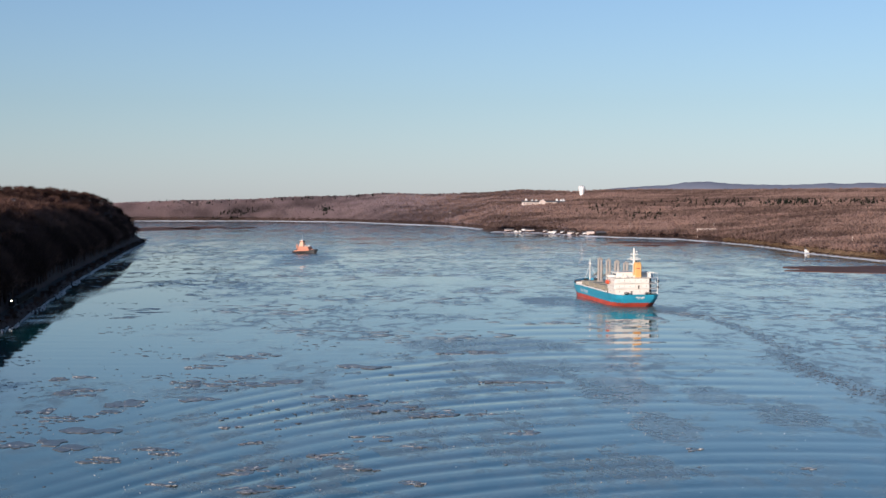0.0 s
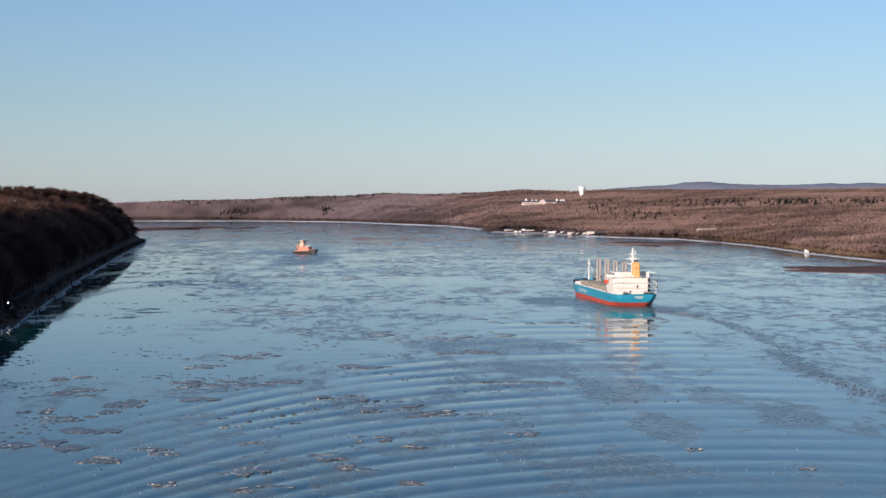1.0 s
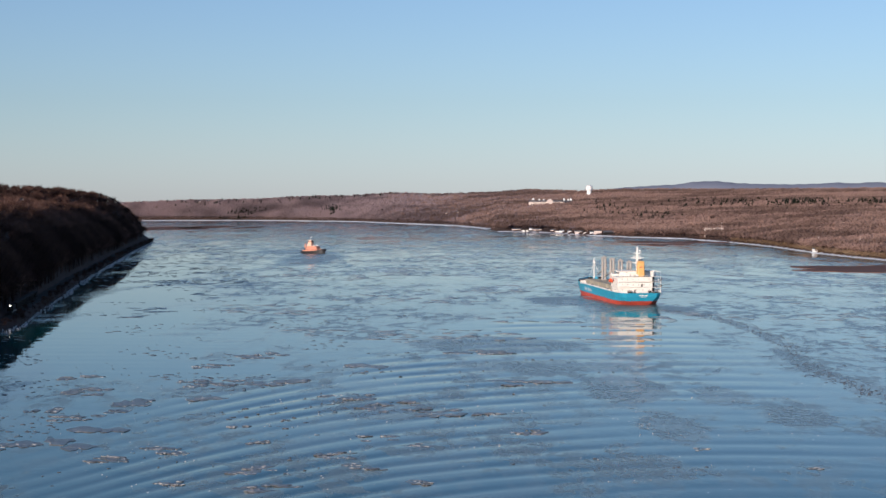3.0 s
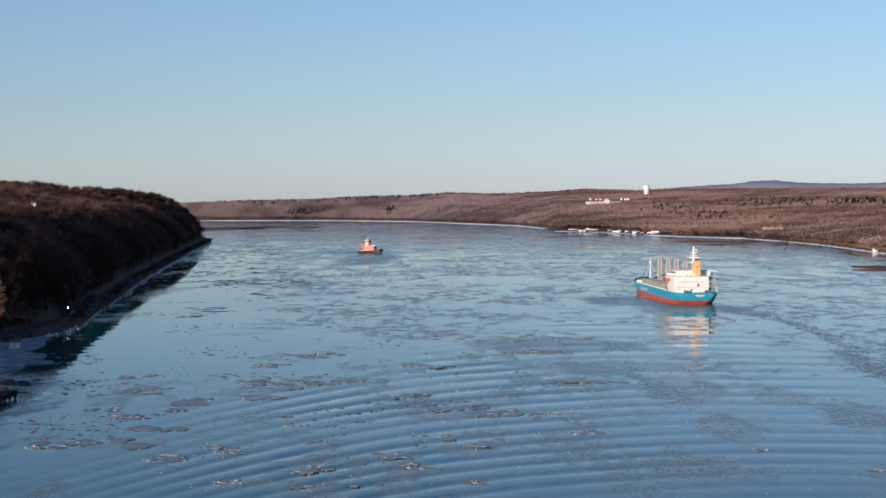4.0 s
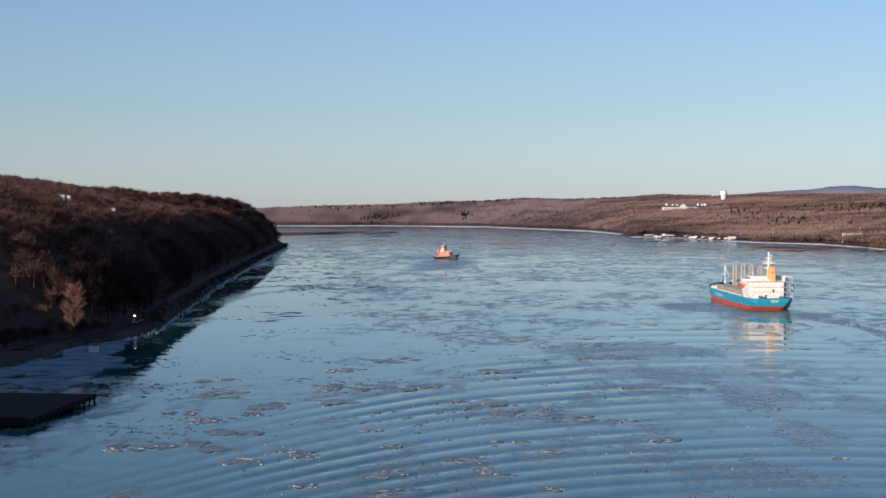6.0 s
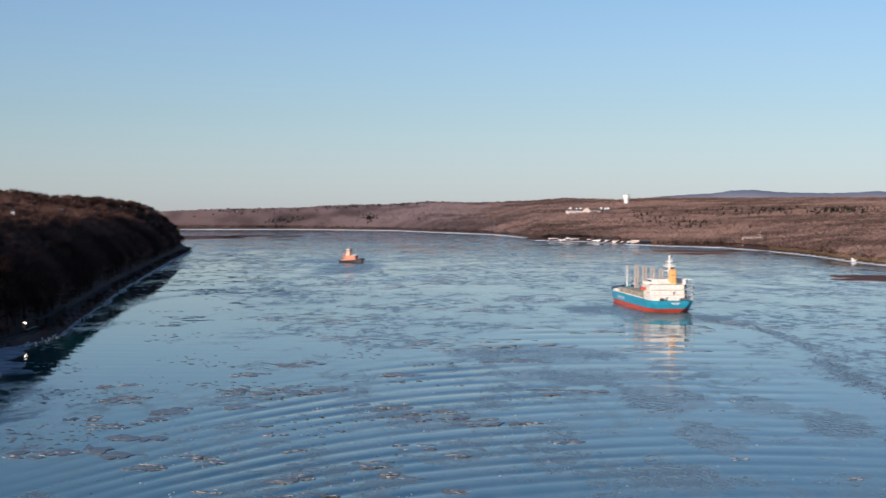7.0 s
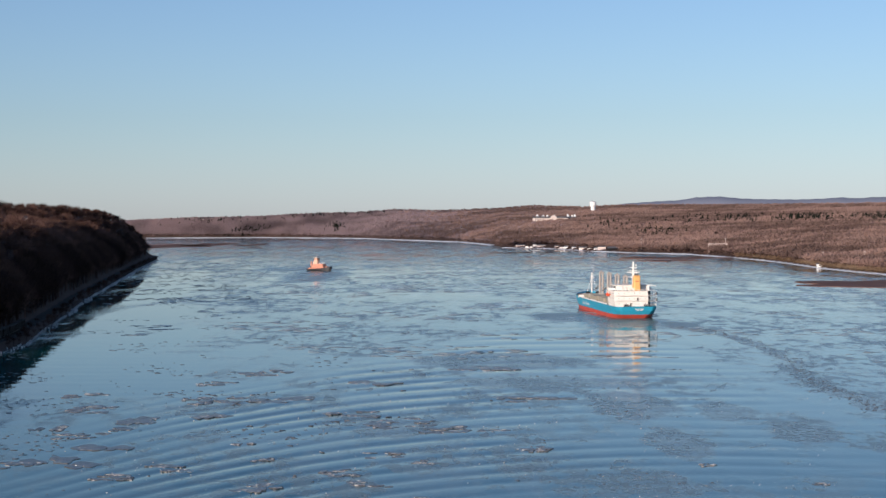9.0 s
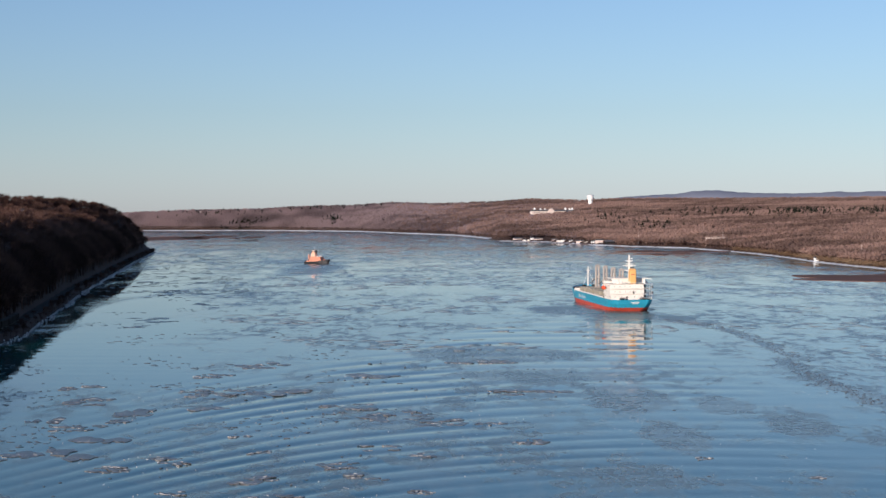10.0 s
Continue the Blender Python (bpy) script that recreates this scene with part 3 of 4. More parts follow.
    part("taffrail", rod(rod(B(), (-9.8, 0.4, 8.7), (9.8, 0.4, 8.7), 0.08, 0.08, 5), (-9.8, 0.4, 8.2), (9.8, 0.4, 8.2), 0.05, 0.05, 5), WHITE, ship)
    for y0, y1 in ((36.5, 53), (60.5, 77), (84.5, 102), (110, 124)):
        hatch(ship, y0, y1)
    for y, to in ((33, 54), (57, 78), (81, 102), (106, 126)):
        deck_crane(ship, y, to)
    # accommodation tiers, open galleries to starboard aft
    house = part("deckhouse", box(B(), -13.0, 8.0, 5.5, 25, 7.2, 10.6, 0.1), WHITE, ship, "white accommodation block")
    part("tier", box(B(), -13.4, 8.4, 6.2, 25, 10.72, 13.8, 0.1), WHITE, house)
    part("tier", box(B(), -13.2, 8.4, 6.8, 25, 13.92, 17.2, 0.1), WHITE, house)
    part("tier", box(B(), -10.5, 10.5, 14, 25, 17.32, 20.2, 0.1), WHITE, house)
    part("wheelhouse_roof", box(B(), -11.2, 11.2, 13.4, 25.5, 20.2, 20.6, 0.05), WHITE, house)
    for z in (10.6, 13.8, 17.2):
        part("deck_slab", box(B(), -13.6, 13.8, 5.0 + (z - 10.6) * 0.12, 26, z, z + 0.12), WHITE, house)
        for k in range(4):
            part("stanchion", rod(B(), (13.5, 6.5 + 5.8 * k, z - 3.2), (13.5, 6.5 + 5.8 * k, z), 0.12, 0.12, 6), WHITE, house)
        part("gallery_rail", rod(rod(B(), (8.4, 6, z - 2.2), (13.5, 6, z - 2.2), 0.06, 0.06, 5), (13.5, 6, z - 2.2), (13.5, 25, z - 2.2), 0.06, 0.06, 5), WHITE, house)
        # casing coloured black to paint shade into the open gallery
        part("shade_casing", box(B(), 8.1, 11.0, 12, 25, z - 3.1, z - 0.05), BLACK, house)
    for sx in (-1, 1):
        wing = part("bridge_wing", box(B(), min(sx * 10.5, sx * 14.2), max(sx * 10.5, sx * 14.2), 20.5, 24.5, 17.3, 18.5, 0.08), WHITE, house)
        part("wing_lamp", ball(B(), sx * 14.0, 20.8, 19.0, 0.35), WHITE, wing)
    for zc, ya, xs in ((9.2, 5.5, 5), (12.4, 6.2, 6), (15.7, 6.8, 6)):
        for k in range(xs):
            pane(house, 0.4, 0.4, pose(-10.5 + 17 * k / (xs - 1), ya - 0.02, zc))
        for k in range(4):
            pane(house, 0.4, 0.4, pose(-13.0 - (0.42 if zc > 10 else 0.02) + (0.2 if zc > 15 else 0), 9.5 + 4.0 * k, zc, 0, 0, -90))
    for k in range(3):
        pane(house, 2.4, 1.1, pose(-10.52, 16 + 3.2 * k, 19.1, 0, 0, -90))
    door = part("door", box(B(), -3.4, -2.4, 5.4, 5.5, 7.3, 9.4), STEEL, house)
    funnel = part("funnel", box(box(B(), -0.3, 3.9, 7.4, 13.4, 17.3, 26.2, 0.5, 0.92), 0.0, 3.6, 8.2, 12.6, 26.2, 26.8, 0.2), FUNNEL, ship, "orange-yellow funnel")
    part("funnel_mark", box(B(), 0.4, 2.6, 7.55, 7.75, 21.6, 23.4), HULL_RED, funnel, "dark red painted mark")
    for x, y in ((0.6, 9.5), (2.2, 9.8), (1.4, 11.6)):
        part("exhaust_pipe", rod(B(), (x, y, 26.6), (x, y - 0.3, 28.0), 0.35, 0.35, 8), BLACK, funnel)
    mast = part("radar_mast", rod(B(), (1.6, 18, 20.5), (1.6, 18, 35.2), 0.95, 0.5, 8), WHITE, ship, "white radar mast")
    for z, w in ((25.5, 3.2), (28.5, 4.2), (31.5, 2.4)):
        part("yard", rod(box(B(), 1.6 - w / 2, 1.6 + w / 2, 16.6, 18.8, z - 0.6, z - 0.1), (1.6 - w, 18, z), (1.6 + w, 18, z), 0.28, 0.28, 6), WHITE, mast)
    part("radar_scanner", box(B(), -1.2, 3.6, 16.7, 17.0, 29.3, 29.8, 0.08), WHITE, mast)
    part("radome", ball(B(), 3.2, 18, 33.0, 0.6), WHITE, mast)
    fore = part("foremast", rod(B(), (0, 138, 8.9), (0, 138, 24.0), 0.55, 0.25, 8), WHITE, ship, "white foremast")
    part("foremast_platform", box(box(B(), -1.4, 1.4, 137.2, 138.8, 20.4, 20.7), -0.6, 0.6, 137.5, 138.5, 20.7, 21.8, 0.1), WHITE, fore)
    for sx in (-1, 1):
        part("stay", rod(B(), (sx * 5, 133, 8.9), (0, 138, 20.6), 0.12, 0.12, 5), WHITE, fore)
        part("windlass", box(rod(B(), (sx * 2.0, 133.5, 9.9), (sx * 5.0, 133.5, 9.9), 0.9, 0.9, 10), sx * 3.5 - 0.8, sx * 3.5 + 0.8, 134, 135.6, 8.9, 10.3, 0.1), STEEL, ship)
        part("mooring_winch", box(rod(B(), (sx * 5.0, 3.0, 8.2), (sx * 8.0, 3.0, 8.2), 0.7, 0.7, 10), sx * 6.5 - 0.6, sx * 6.5 + 0.6, 2.2, 3.8, 7.2, 8.4, 0.1), STEEL, ship)
    boat = part("lifeboat", ball(ball(B(), -14.6, 19.5, 14.4, 1.35, 0.95, 2.6, 0.95), -14.6, 19.2, 15.3, 0.8, 0.9, 2.2, 0.8), ORANGE, ship, "orange enclosed lifeboat")
    for y in (17, 22):
        part("davit", rod(rod(B(), (-13.3, y, 12.8), (-14.9, y, 16.6), 0.2, 0.2, 6), (-14.9, y, 16.6), (-14.5, y, 15.6), 0.15, 0.15, 6), WHITE, boat)
    for z in (11.6, 15.2):
        part("life_raft", rod(ball(B(), 14.0, 8.0, z, 1.0, 0.8, 1.4, 0.9), (14.0, 8.6, z - 0.9), (14.0, 8.6, z - 0.4), 0.25, 0.25, 6), BLACK, ship, "black canister on the rail")
    part("store_crane", rod(rod(rod(B(), (9.5, 9, 17.3), (9.5, 9, 21.0), 0.35, 0.3, 8), (9.5, 9, 20.8), (13.6, 6.5, 20.2), 0.25, 0.15, 6), (13.6, 6.5, 20.2), (13.6, 6.5, 18.6), 0.05, 0.05, 4), WHITE, ship)
    for k in range(5):
        part("vent_box", box(B(), -11 + 2.4 * k, -9.8 + 2.4 * k, 8.0, 9.0 + 0.5 * (k % 2), 17.32, 18.3 + 0.5 * (k % 3), 0.08), WHITE, house)
    for z in (11.7, 14.9, 18.2):
        part("house_rail", rod(rod(B(), (-13.4, 5.2, z), (8.0, 5.2, z), 0.06, 0.06, 5), (-13.4, 5.2, z - 0.5), (8.0, 5.2, z - 0.5), 0.05, 0.05, 5), WHITE, house)
        part("stair", box(B(), 8.6, 9.4, 6.4, 9.6, z - 4.3, z - 4.1), WHITE, house)
    part("fire_door", box(B(), 1.2, 2.2, 6.1, 6.2, 10.8, 12.8), STEEL, house)
    part("house_crane_post", rod(B(), (-9.5, 13, 20.5), (-9.5, 13, 23.8), 0.25, 0.15, 6), WHITE, house)
    part("ensign_staff", rod(B(), (0, 0.6, 7.2), (0, -0.9, 12.0), 0.08, 0.05, 6), WHITE, ship)
    part("ventilator", rod(ball(B(), -7.5, 10, 19.2, 0.8), (-7.5, 10, 17.3), (-7.5, 10, 19.0), 0.5, 0.5, 10), WHITE, ship)
    name = bars(hull, [(-4.2, -2.2, 0.5, 1.3), (-1.8, 0.2, 0.5, 1.3), (0.8, 3.6, 0.5, 1.3), (-2.6, -0.6, -0.9, -0.3), (0.0, 2.6, -0.9, -0.3)], "stern_lettering", WHITE)
    name.matrix_local = pose(1.5, 0.62, 5.5, 15) @ Matrix.Diagonal((0.7, 1, 0.6, 1))
    side = bars(hull, [(-12, -9.6, -1.2, 1.2), (-9.0, -7.4, -1.2, 0.5), (-6.8, -5.2, -1.2, 0.5), (-4.6, -3.8, -1.2, 0.7), (-1.0, 1.4, -1.2, 1.2), (2.0, 3.6, -1.2, 0.5), (4.2, 5.8, -1.2, 0.5), (6.4, 8.0, -1.2, 0.5), (8.6, 10.2, -1.2, 0.6)], "side_lettering", FADED)
    side.matrix_local = pose(-14.06, 90, 5.1, 0, 0, -90)
    return ship


ship = cargo_ship()


# ---- the tug ----
def tugboat():
    tug = tagged(new("tugboat"), "black and orange tugboat with a tall wheelhouse tower under way", "tugboat")
    sts = []
    for y, hb, z in ((-17, 4.2, 2.4), (-14, 5.2, 2.4), (-4, 5.5, 2.6), (6, 5.5, 3.2), (12, 4.6, 4.2), (16, 2.6, 5.0), (18.3, 0.4, 5.6)):
        sts.append([(hb * 0.75, y * 0.95, -1.0), (hb * 0.92, y * 0.97, 0.6), (hb, y, z)])
    hull = part("hull", loft(B(), sts), TUG_HULL, tug, "black hull")
    part("deck", cap(B(), [(4.1, -16.8), (5.1, -14), (5.4, -4), (5.4, 6), (4.5, 12), (2.5, 16), (0.3, 18)], 2.2), STEEL, tug)
    for sx in (-1, 1):
        part("fender", rod(rod(B(), (sx * 5.3, -14, 2.0), (sx * 5.6, 6, 2.5), 0.35, 0.35, 8), (sx * 5.6, 6, 2.5), (sx * 2.7, 16, 4.2), 0.35, 0.35, 8), BLACK, hull)
        for k in range(5):
            part("tyre", rod(B(), (sx * 5.5, -11 + 4 * k, 1.2), (sx * 5.95, -11 + 4 * k, 1.2), 0.7, 0.7, 12), BLACK, hull)
    part("bow_fender", ball(B(), 0, 17.6, 4.0, 1.6, 1.6, 0.7, 1.0), BLACK, hull)
    house = part("deckhouse", box(B(), -4.2, 4.2, -9, 9, 2.2, 5.6, 0.3), TUG_RED, tug, "orange-red deckhouse")
    part("upper_house", box(B(), -3.6, 3.6, -8, 7.5, 5.6, 8.2, 0.3), TUG_RED, house)
    for k in range(5):
        for sx in (-1, 1):
            pane(house, 0.8, 0.8, pose(sx * 4.22, -6 + 3.2 * k, 4.2, 0, 0, sx * 90))
    tower = part("tower", box(B(), -3.3, 3.3, -7.5, -0.5, 8.2, 12.6, 0.4, 0.7), TUG_CREAM, tug, "pale orange wheelhouse tower")
    wheel = part("wheelhouse", box(B(), -2.6, 2.6, -6.6, -1.4, 12.6, 15.2, 0.3, 0.94), TUG_CREAM, tug)
    for k in range(3):
        pane(wheel, 1.3, 1.0, pose(1.6 - 1.6 * k, -1.34, 14.1, 0, 0, 180))
        for sx in (-1, 1):
            pane(wheel, 1.3, 1.0, pose(sx * 2.58, -5.6 + 1.6 * k, 14.1, 0, 0, sx * 90))
    part("wheelhouse_roof", box(B(), -3.0, 3.0, -7.0, -1.0, 15.2, 15.7, 0.1), WHITE, wheel, "white wheelhouse roof")
    for sx in (-1, 1):
        part("upper_rail", rod(rod(B(), (sx * 3.5, -8, 9.4), (sx * 3.5, 5.4, 9.4), 0.08, 0.08, 5), (sx * 3.5, -8, 8.9), (sx * 3.5, 5.4, 8.9), 0.06, 0.06, 5), WHITE, house)
        part("life_raft", rod(B(), (sx * 3.0, 2.0, 8.9), (sx * 3.0, 4.4, 8.9), 0.55, 0.55, 10), WHITE, house, "white life raft canister")
    mast = part("mast", rod(B(), (0, -4, 15.7), (0, -4, 21.0), 0.22, 0.12, 6), WHITE, tug)
    part("yard", rod(B(), (-1.8, -4, 18.6), (1.8, -4, 18.6), 0.1, 0.1, 5), WHITE, mast)
    for sx in (-1, 1):
        part("exhaust_stack", rod(box(B(), sx * 2.6 - 0.8, sx * 2.6 + 0.8, -11.2, -9.2, 5.6, 10.4, 0.2, 0.9), (sx * 2.6, -10.2, 10.4), (sx * 2.6, -10.2, 11.4), 0.4, 0.4, 8), TUG_RED, tug)
        part("bulwark", box(B(), sx * 4.9 - 0.12, sx * 4.9 + 0.12, -13, 7, 2.4, 3.6), TUG_RED, tug)
    part("tow_winch", box(rod(B(), (-1.8, -12.4, 3.6), (1.8, -12.4, 3.6), 1.1, 1.1, 12), -2.4, 2.4, -13.2, -11.6, 2.2, 3.0, 0.1), STEEL, tug)
    part("bow_winch", box(rod(B(), (-1.4, 12.0, 4.6), (1.4, 12.0, 4.6), 0.9, 0.9, 12), -2.4, 2.4, 10.4, 13.0, 2.2, 4.8, 0.2), TUG_RED, tug)
    return tug


tug = tugboat()


# ---- railway and train on the west bank ----
def shore_path(inset, y0, y1, step):
    ys = np.arange(y0, y1, step)
    return [(float(np.interp(y, LEFT_Y, LEFT_X)) - inset, float(y)) for y in ys]


def ribbon(name, path, offsets, mat, label, category, jitter=0.0, seed=0, kind="structure"):
    """A strip along a path with a cross section of (sideways, z)."""
    r = np.random.RandomState(seed)
    v, f, n = [], [], len(offsets)
    for i, (x, y) in enumerate(path):
        a, b = path[max(i - 1, 0)], path[min(i + 1, len(path) - 1)]
        d = Vector((b[0] - a[0], b[1] - a[1])).normalized()
        k = r.uniform(-jitter, jitter)
        for s, z in offsets:
            v.append((x + d.y * (s + k), y - d.x * (s + k), z + r.uniform(-0.15, 0.15) * (jitter > 0)))
        if i:
            for k in range(n - 1):
                f.append(((i - 1) * n + k, (i - 1) * n + k + 1, i * n + k + 1, i * n + k))
    ob = new(name, mesh_of(name, v, f, mat))
    return tagged(ob, label, category, kind=kind)


TRACK = shore_path(10, 640, 2290, 14)
ribbon("embankment", shore_path(0, 640, 2300, 6), [(-14, 3.0), (-12.5, 3.5), (-7, 3.5), (-4.0, 2.0), (-1.0, -0.5)], STONE, "grey stone railway embankment along the river", "embankment", 0.5, 4)
for s in (-0.72, 0.72):
    ribbon("rail", TRACK, [(s - 0.05, 3.5), (s - 0.05, 3.72), (s + 0.05, 3.72), (s + 0.05, 3.5)], STEEL, "rusty steel rail on the embankment", "rail")


def on_track(y):
    x = float(np.interp(y, [p[1] for p in TRACK], [p[0] for p in TRACK]))
    x1 = float(np.interp(y + 8, [p[1] for p in TRACK], [p[0] for p in TRACK]))
    return pose(x, y, 3.72, 0, 0, math.degrees(math.atan2(-(x1 - x), 8.0)) + 180)


def bogie(parent, y):
    b = part("bogie", box(B(), -1.1, 1.1, y - 1.4, y + 1.4, 0.5, 1.0, 0.08), BLACK, parent)
    for dy in (-0.9, 0.9):
        part("wheelset", rod(rod(B(), (-0.8, y + dy, 0.46), (-0.66, y + dy, 0.46), 0.46, 0.46, 14), (0.66, y + dy, 0.46), (0.8, y + dy, 0.46), 0.46, 0.46, 14), STEEL, b)


def locomotive():
    loco = tagged(new("locomotive"), "dark diesel locomotive with a lit headlight on the shore track", "locomotive")
    part("frame", box(B(), -1.5, 1.5, -10.5, 10.5, 1.0, 1.6, 0.1), BLACK, loco)
    part("hood", box(B(), -1.0, 1.0, -10, 5.2, 1.6, 4.4, 0.15), STEEL, loco)
    cab = part("cab", box(B(), -1.5, 1.5, 5.2, 7.8, 1.6, 4.7, 0.15), STEEL, loco)
    part("nose", box(B(), -0.9, 0.9, 7.8, 10.2, 1.6, 3.2, 0.2), STEEL, loco)
    for sx in (-0.7, 0.7):
        pane(cab, 1.0, 0.7, pose(sx, 7.82, 3.9, 0, 0, 180))
    part("headlight", ball(B(), 0, 7.95, 4.5, 0.45, 1, 0.5, 0.8), LAMP, cab, "glowing headlight")
    bogie(loco, -6.5)
    bogie(loco, 6.5)
    return loco


def boxcar():
    car = tagged(new("freight_car"), "dark brown steel freight car coupled in a train", "freight car", "freight cars in the train")
    body = part("body", box(B(), -1.5, 1.5, -7.4, 7.4, 1.2, 4.6, 0.08), STEEL, car)
    for k in range(7):
        for sx in (-1, 1):
            part("rib", box(B(), sx * 1.55 - 0.06, sx * 1.55 + 0.06, -6.9 + 2.3 * k, -6.75 + 2.3 * k, 1.2, 4.5), STEEL, body)
    part("roof", box(B(), -1.45, 1.45, -7.4, 7.4, 4.6, 4.8, 0.06), STEEL, car)
    bogie(car, -5)
    bogie(car, 5)
    return car


TRAIN = [locomotive(), boxcar()]
for k in range(6):
    TRAIN.append(copy_thing(TRAIN[1], pose(0, 0, 0)))


# ---- buildings ----
def gable_house(x, y, w, d, h, turn, z=None, wall=WHITE_WALL, label="white clapboard house with a grey gable roof among bare trees", name="house", chimney=True):
    z = float(land(x, y)) if z is None else z
    ob = tagged(new(name), label, "house")
    ob.matrix_world = pose(x, y, z, 0, 0, turn)
    walls = part("wall", box(B(), -w / 2, w / 2, -d / 2, d / 2, -2, h, 0.05), wall, ob)
    bm = B()
    e = 0.5
    r = d * 0.34
    pts = [(-w / 2 - e, -d / 2 - e, h), (w / 2 + e, -d / 2 - e, h), (w / 2 + e, 0, h + r), (-w / 2 - e, 0, h + r), (-w / 2 - e, d / 2 + e, h), (w / 2 + e, d / 2 + e, h)]
    vs = [bm.verts.new(p) for p in pts]
    for q in ((0, 1, 2, 3), (3, 2, 5, 4), (0, 3, 4), (1, 5, 2), (0, 4, 5, 1)):
        bm.faces.new([vs[i] for i in q])
    roof = part("roof", bm, ROOF, ob)
    if chimney:
        part("chimney", box(B(), w * 0.2, w * 0.2 + 0.9, -0.4, 0.5, h + r * 0.5, h + r + 1.2), STONE, roof)
    n = max(2, int(w / 3.5)) if w > 5 else 0
    for k in range(n):
        for lev in range(max(1, int(h / 3))):
            pane(walls, 1.1, 1.4, pose(-w / 2 + w * (k + 0.5) / n, -d / 2 - 0.02, 1.7 + 3 * lev))
    return ob


def at(b, d):
    return math.sin(radians(b)) * d, math.cos(radians(b)) * d


def college():
    """A long pale building with dormered roof and white cupolas, seen over the woods."""
    x, y = at(3.72, 3900)
    ob = tagged(new("college_building"), "long pale stone building with white cupolas above bare woods", "building")
    ob.matrix_world = pose(x, y, 45, 0, 0, 14)
    wall = part("wall", box(B(), -55, 32, -9, 9, -4, 13, 0.1), PALE_WALL, ob)
    # wing walls take the dark slate colour as painted shade
    part("wing", box(B(), 32, 58, -3, 20, -4, 11, 0.1), ROOF, ob, "grey wing with shade put into its wall colour")
    part("roof", box(B(), -56, 33, -10, 10, 13, 17, 0.2, 0.93), ROOF, ob)
    part("wing_roof", box(B(), 33.2, 59, -4, 21, 11, 17.5, 0.2, 0.8), ROOF, ob)
    part("centre_pavilion", box(B(), -14, 2, -11, 0, -4, 15.5, 0.1), PALE_WALL, ob)
    gable = B()
    g = [gable.verts.new(p) for p in ((-14.5, -11.2, 15.5), (2.5, -11.2, 15.5), (-6, -11.2, 19.5), (-14.5, 0, 15.5), (2.5, 0, 15.5), (-6, 0, 19.5))]
    for q in ((0, 1, 2), (3, 5, 4), (0, 2, 5, 3), (1, 4, 5, 2), (0, 3, 4, 1)):
        gable.faces.new([g[i] for i in q])
    part("pediment", gable, PALE_WALL, ob)
    for x0, h in ((-46, 23), (-30, 21), (-19, 21), (-1, 21), (35, 23), (46, 21.5), (53, 22.5)):
        c = part("cupola", box(B(), x0 - 2.2, x0 + 2.2, -2.2, 2.2, 15 if x0 < 33 else 16, h - 2.5, 0.2), WHITE_WALL, ob, "white cupola")
        part("dome", ball(B(), x0, 0, h - 2.4, 2.2, 1, 1, 0.9), WHITE_WALL, c)
    for k in range(20):
        for lev in range(3):
            pane(wall, 1.6, 2.2, pose(-53 + 4.35 * k, -9.03, 2.2 + 3.9 * lev))
    return ob


def water_tower():
    x, y = at(5.13, 4430)
    ob = tagged(new("water_tower"), "white water tower rising over the wooded hill", "water tower")
    ob.matrix_world = pose(x, y, float(land(x, y)) - 2, 0, 0, 0)
    z0 = 104 - (float(land(x, y)) - 2)
    tank = part("tank", rod(rod(rod(B(), (0, 0, z0 - 11), (0, 0, z0 - 2.5), 9.2, 9.6, 24), (0, 0, z0 - 2.5), (0, 0, z0), 9.6, 5.5, 24), (0, 0, z0 - 17), (0, 0, z0 - 11), 6.5, 9.2, 24), WHITE_WALL, ob)
    part("pedestal", rod(B(), (0, 0, -1), (0, 0, z0 - 16), 6.4, 6.4, 20), WHITE_WALL, ob)
    part("railing", rod(B(), (0, 0, z0), (0, 0, z0 + 0.6), 5.4, 5.4, 20), STEEL, tank)
    return ob


college()
water_tower()

# houses on the wooded hills
for b, e, w, turn in ((-15.58, -0.04, 6, 20), (-19.0, 0.34, 4, 35), (-18.75, 0.30, 3, 5), (-17.2, -0.15, 3, 10)):
    d = next(q for q in range(900, 2600, 10) if float(land(*at(b, q))) + 12 > H + q * math.tan(radians(e)))
    x, y = at(b, d)
    gable_house(x, y, w, 4, 2.6, turn, H + d * math.tan(radians(e)) - 2, label="white hillside house half hidden by bare trees")
for b, d, w, turn in ((-4.88, 4835, 16, 10), (-9.25, 4862, 12, 0), (-8.9, 4865, 10, 5), (0.3, 4060, 9, 20), (1.9, 3760, 12, 10), (1.6, 3765, 8, 25), (-0.1, 4075, 7, -10), (0.6, 4050, 8, 15)):
    x, y = at(b, d)
    gable_house(x, y, w, 7, 5, turn, float(land(x, y)) + 3, wall=PALE_WALL, label="pale house with a dark gable roof among bare trees")
for b, d, w, h, turn in ((2.45, 3085, 18, 2.6, 10), (2.98, 3058, 7, 4.5, 0), (3.22, 3046, 16, 2.8, 5), (3.8, 3005, 9, 2.2, 0), (4.15, 2948, 7, 2.4, 0), (4.42, 2905, 7, 2.4, 0), (4.75, 2858, 14, 2.4, 0), (5.45, 2770, 13, 6, 5), (5.25, 2785, 8, 3.2, 0)):
    x, y = at(b, d)
    gable_house(x, y, w, 6, h * 0.85, turn, 3.0, wall=PALE_WALL if w > 8 else WHITE_WALL, label="low white boathouse on the river shore", name="boathouse", chimney=False)
x, y = at(5.85, 2735)
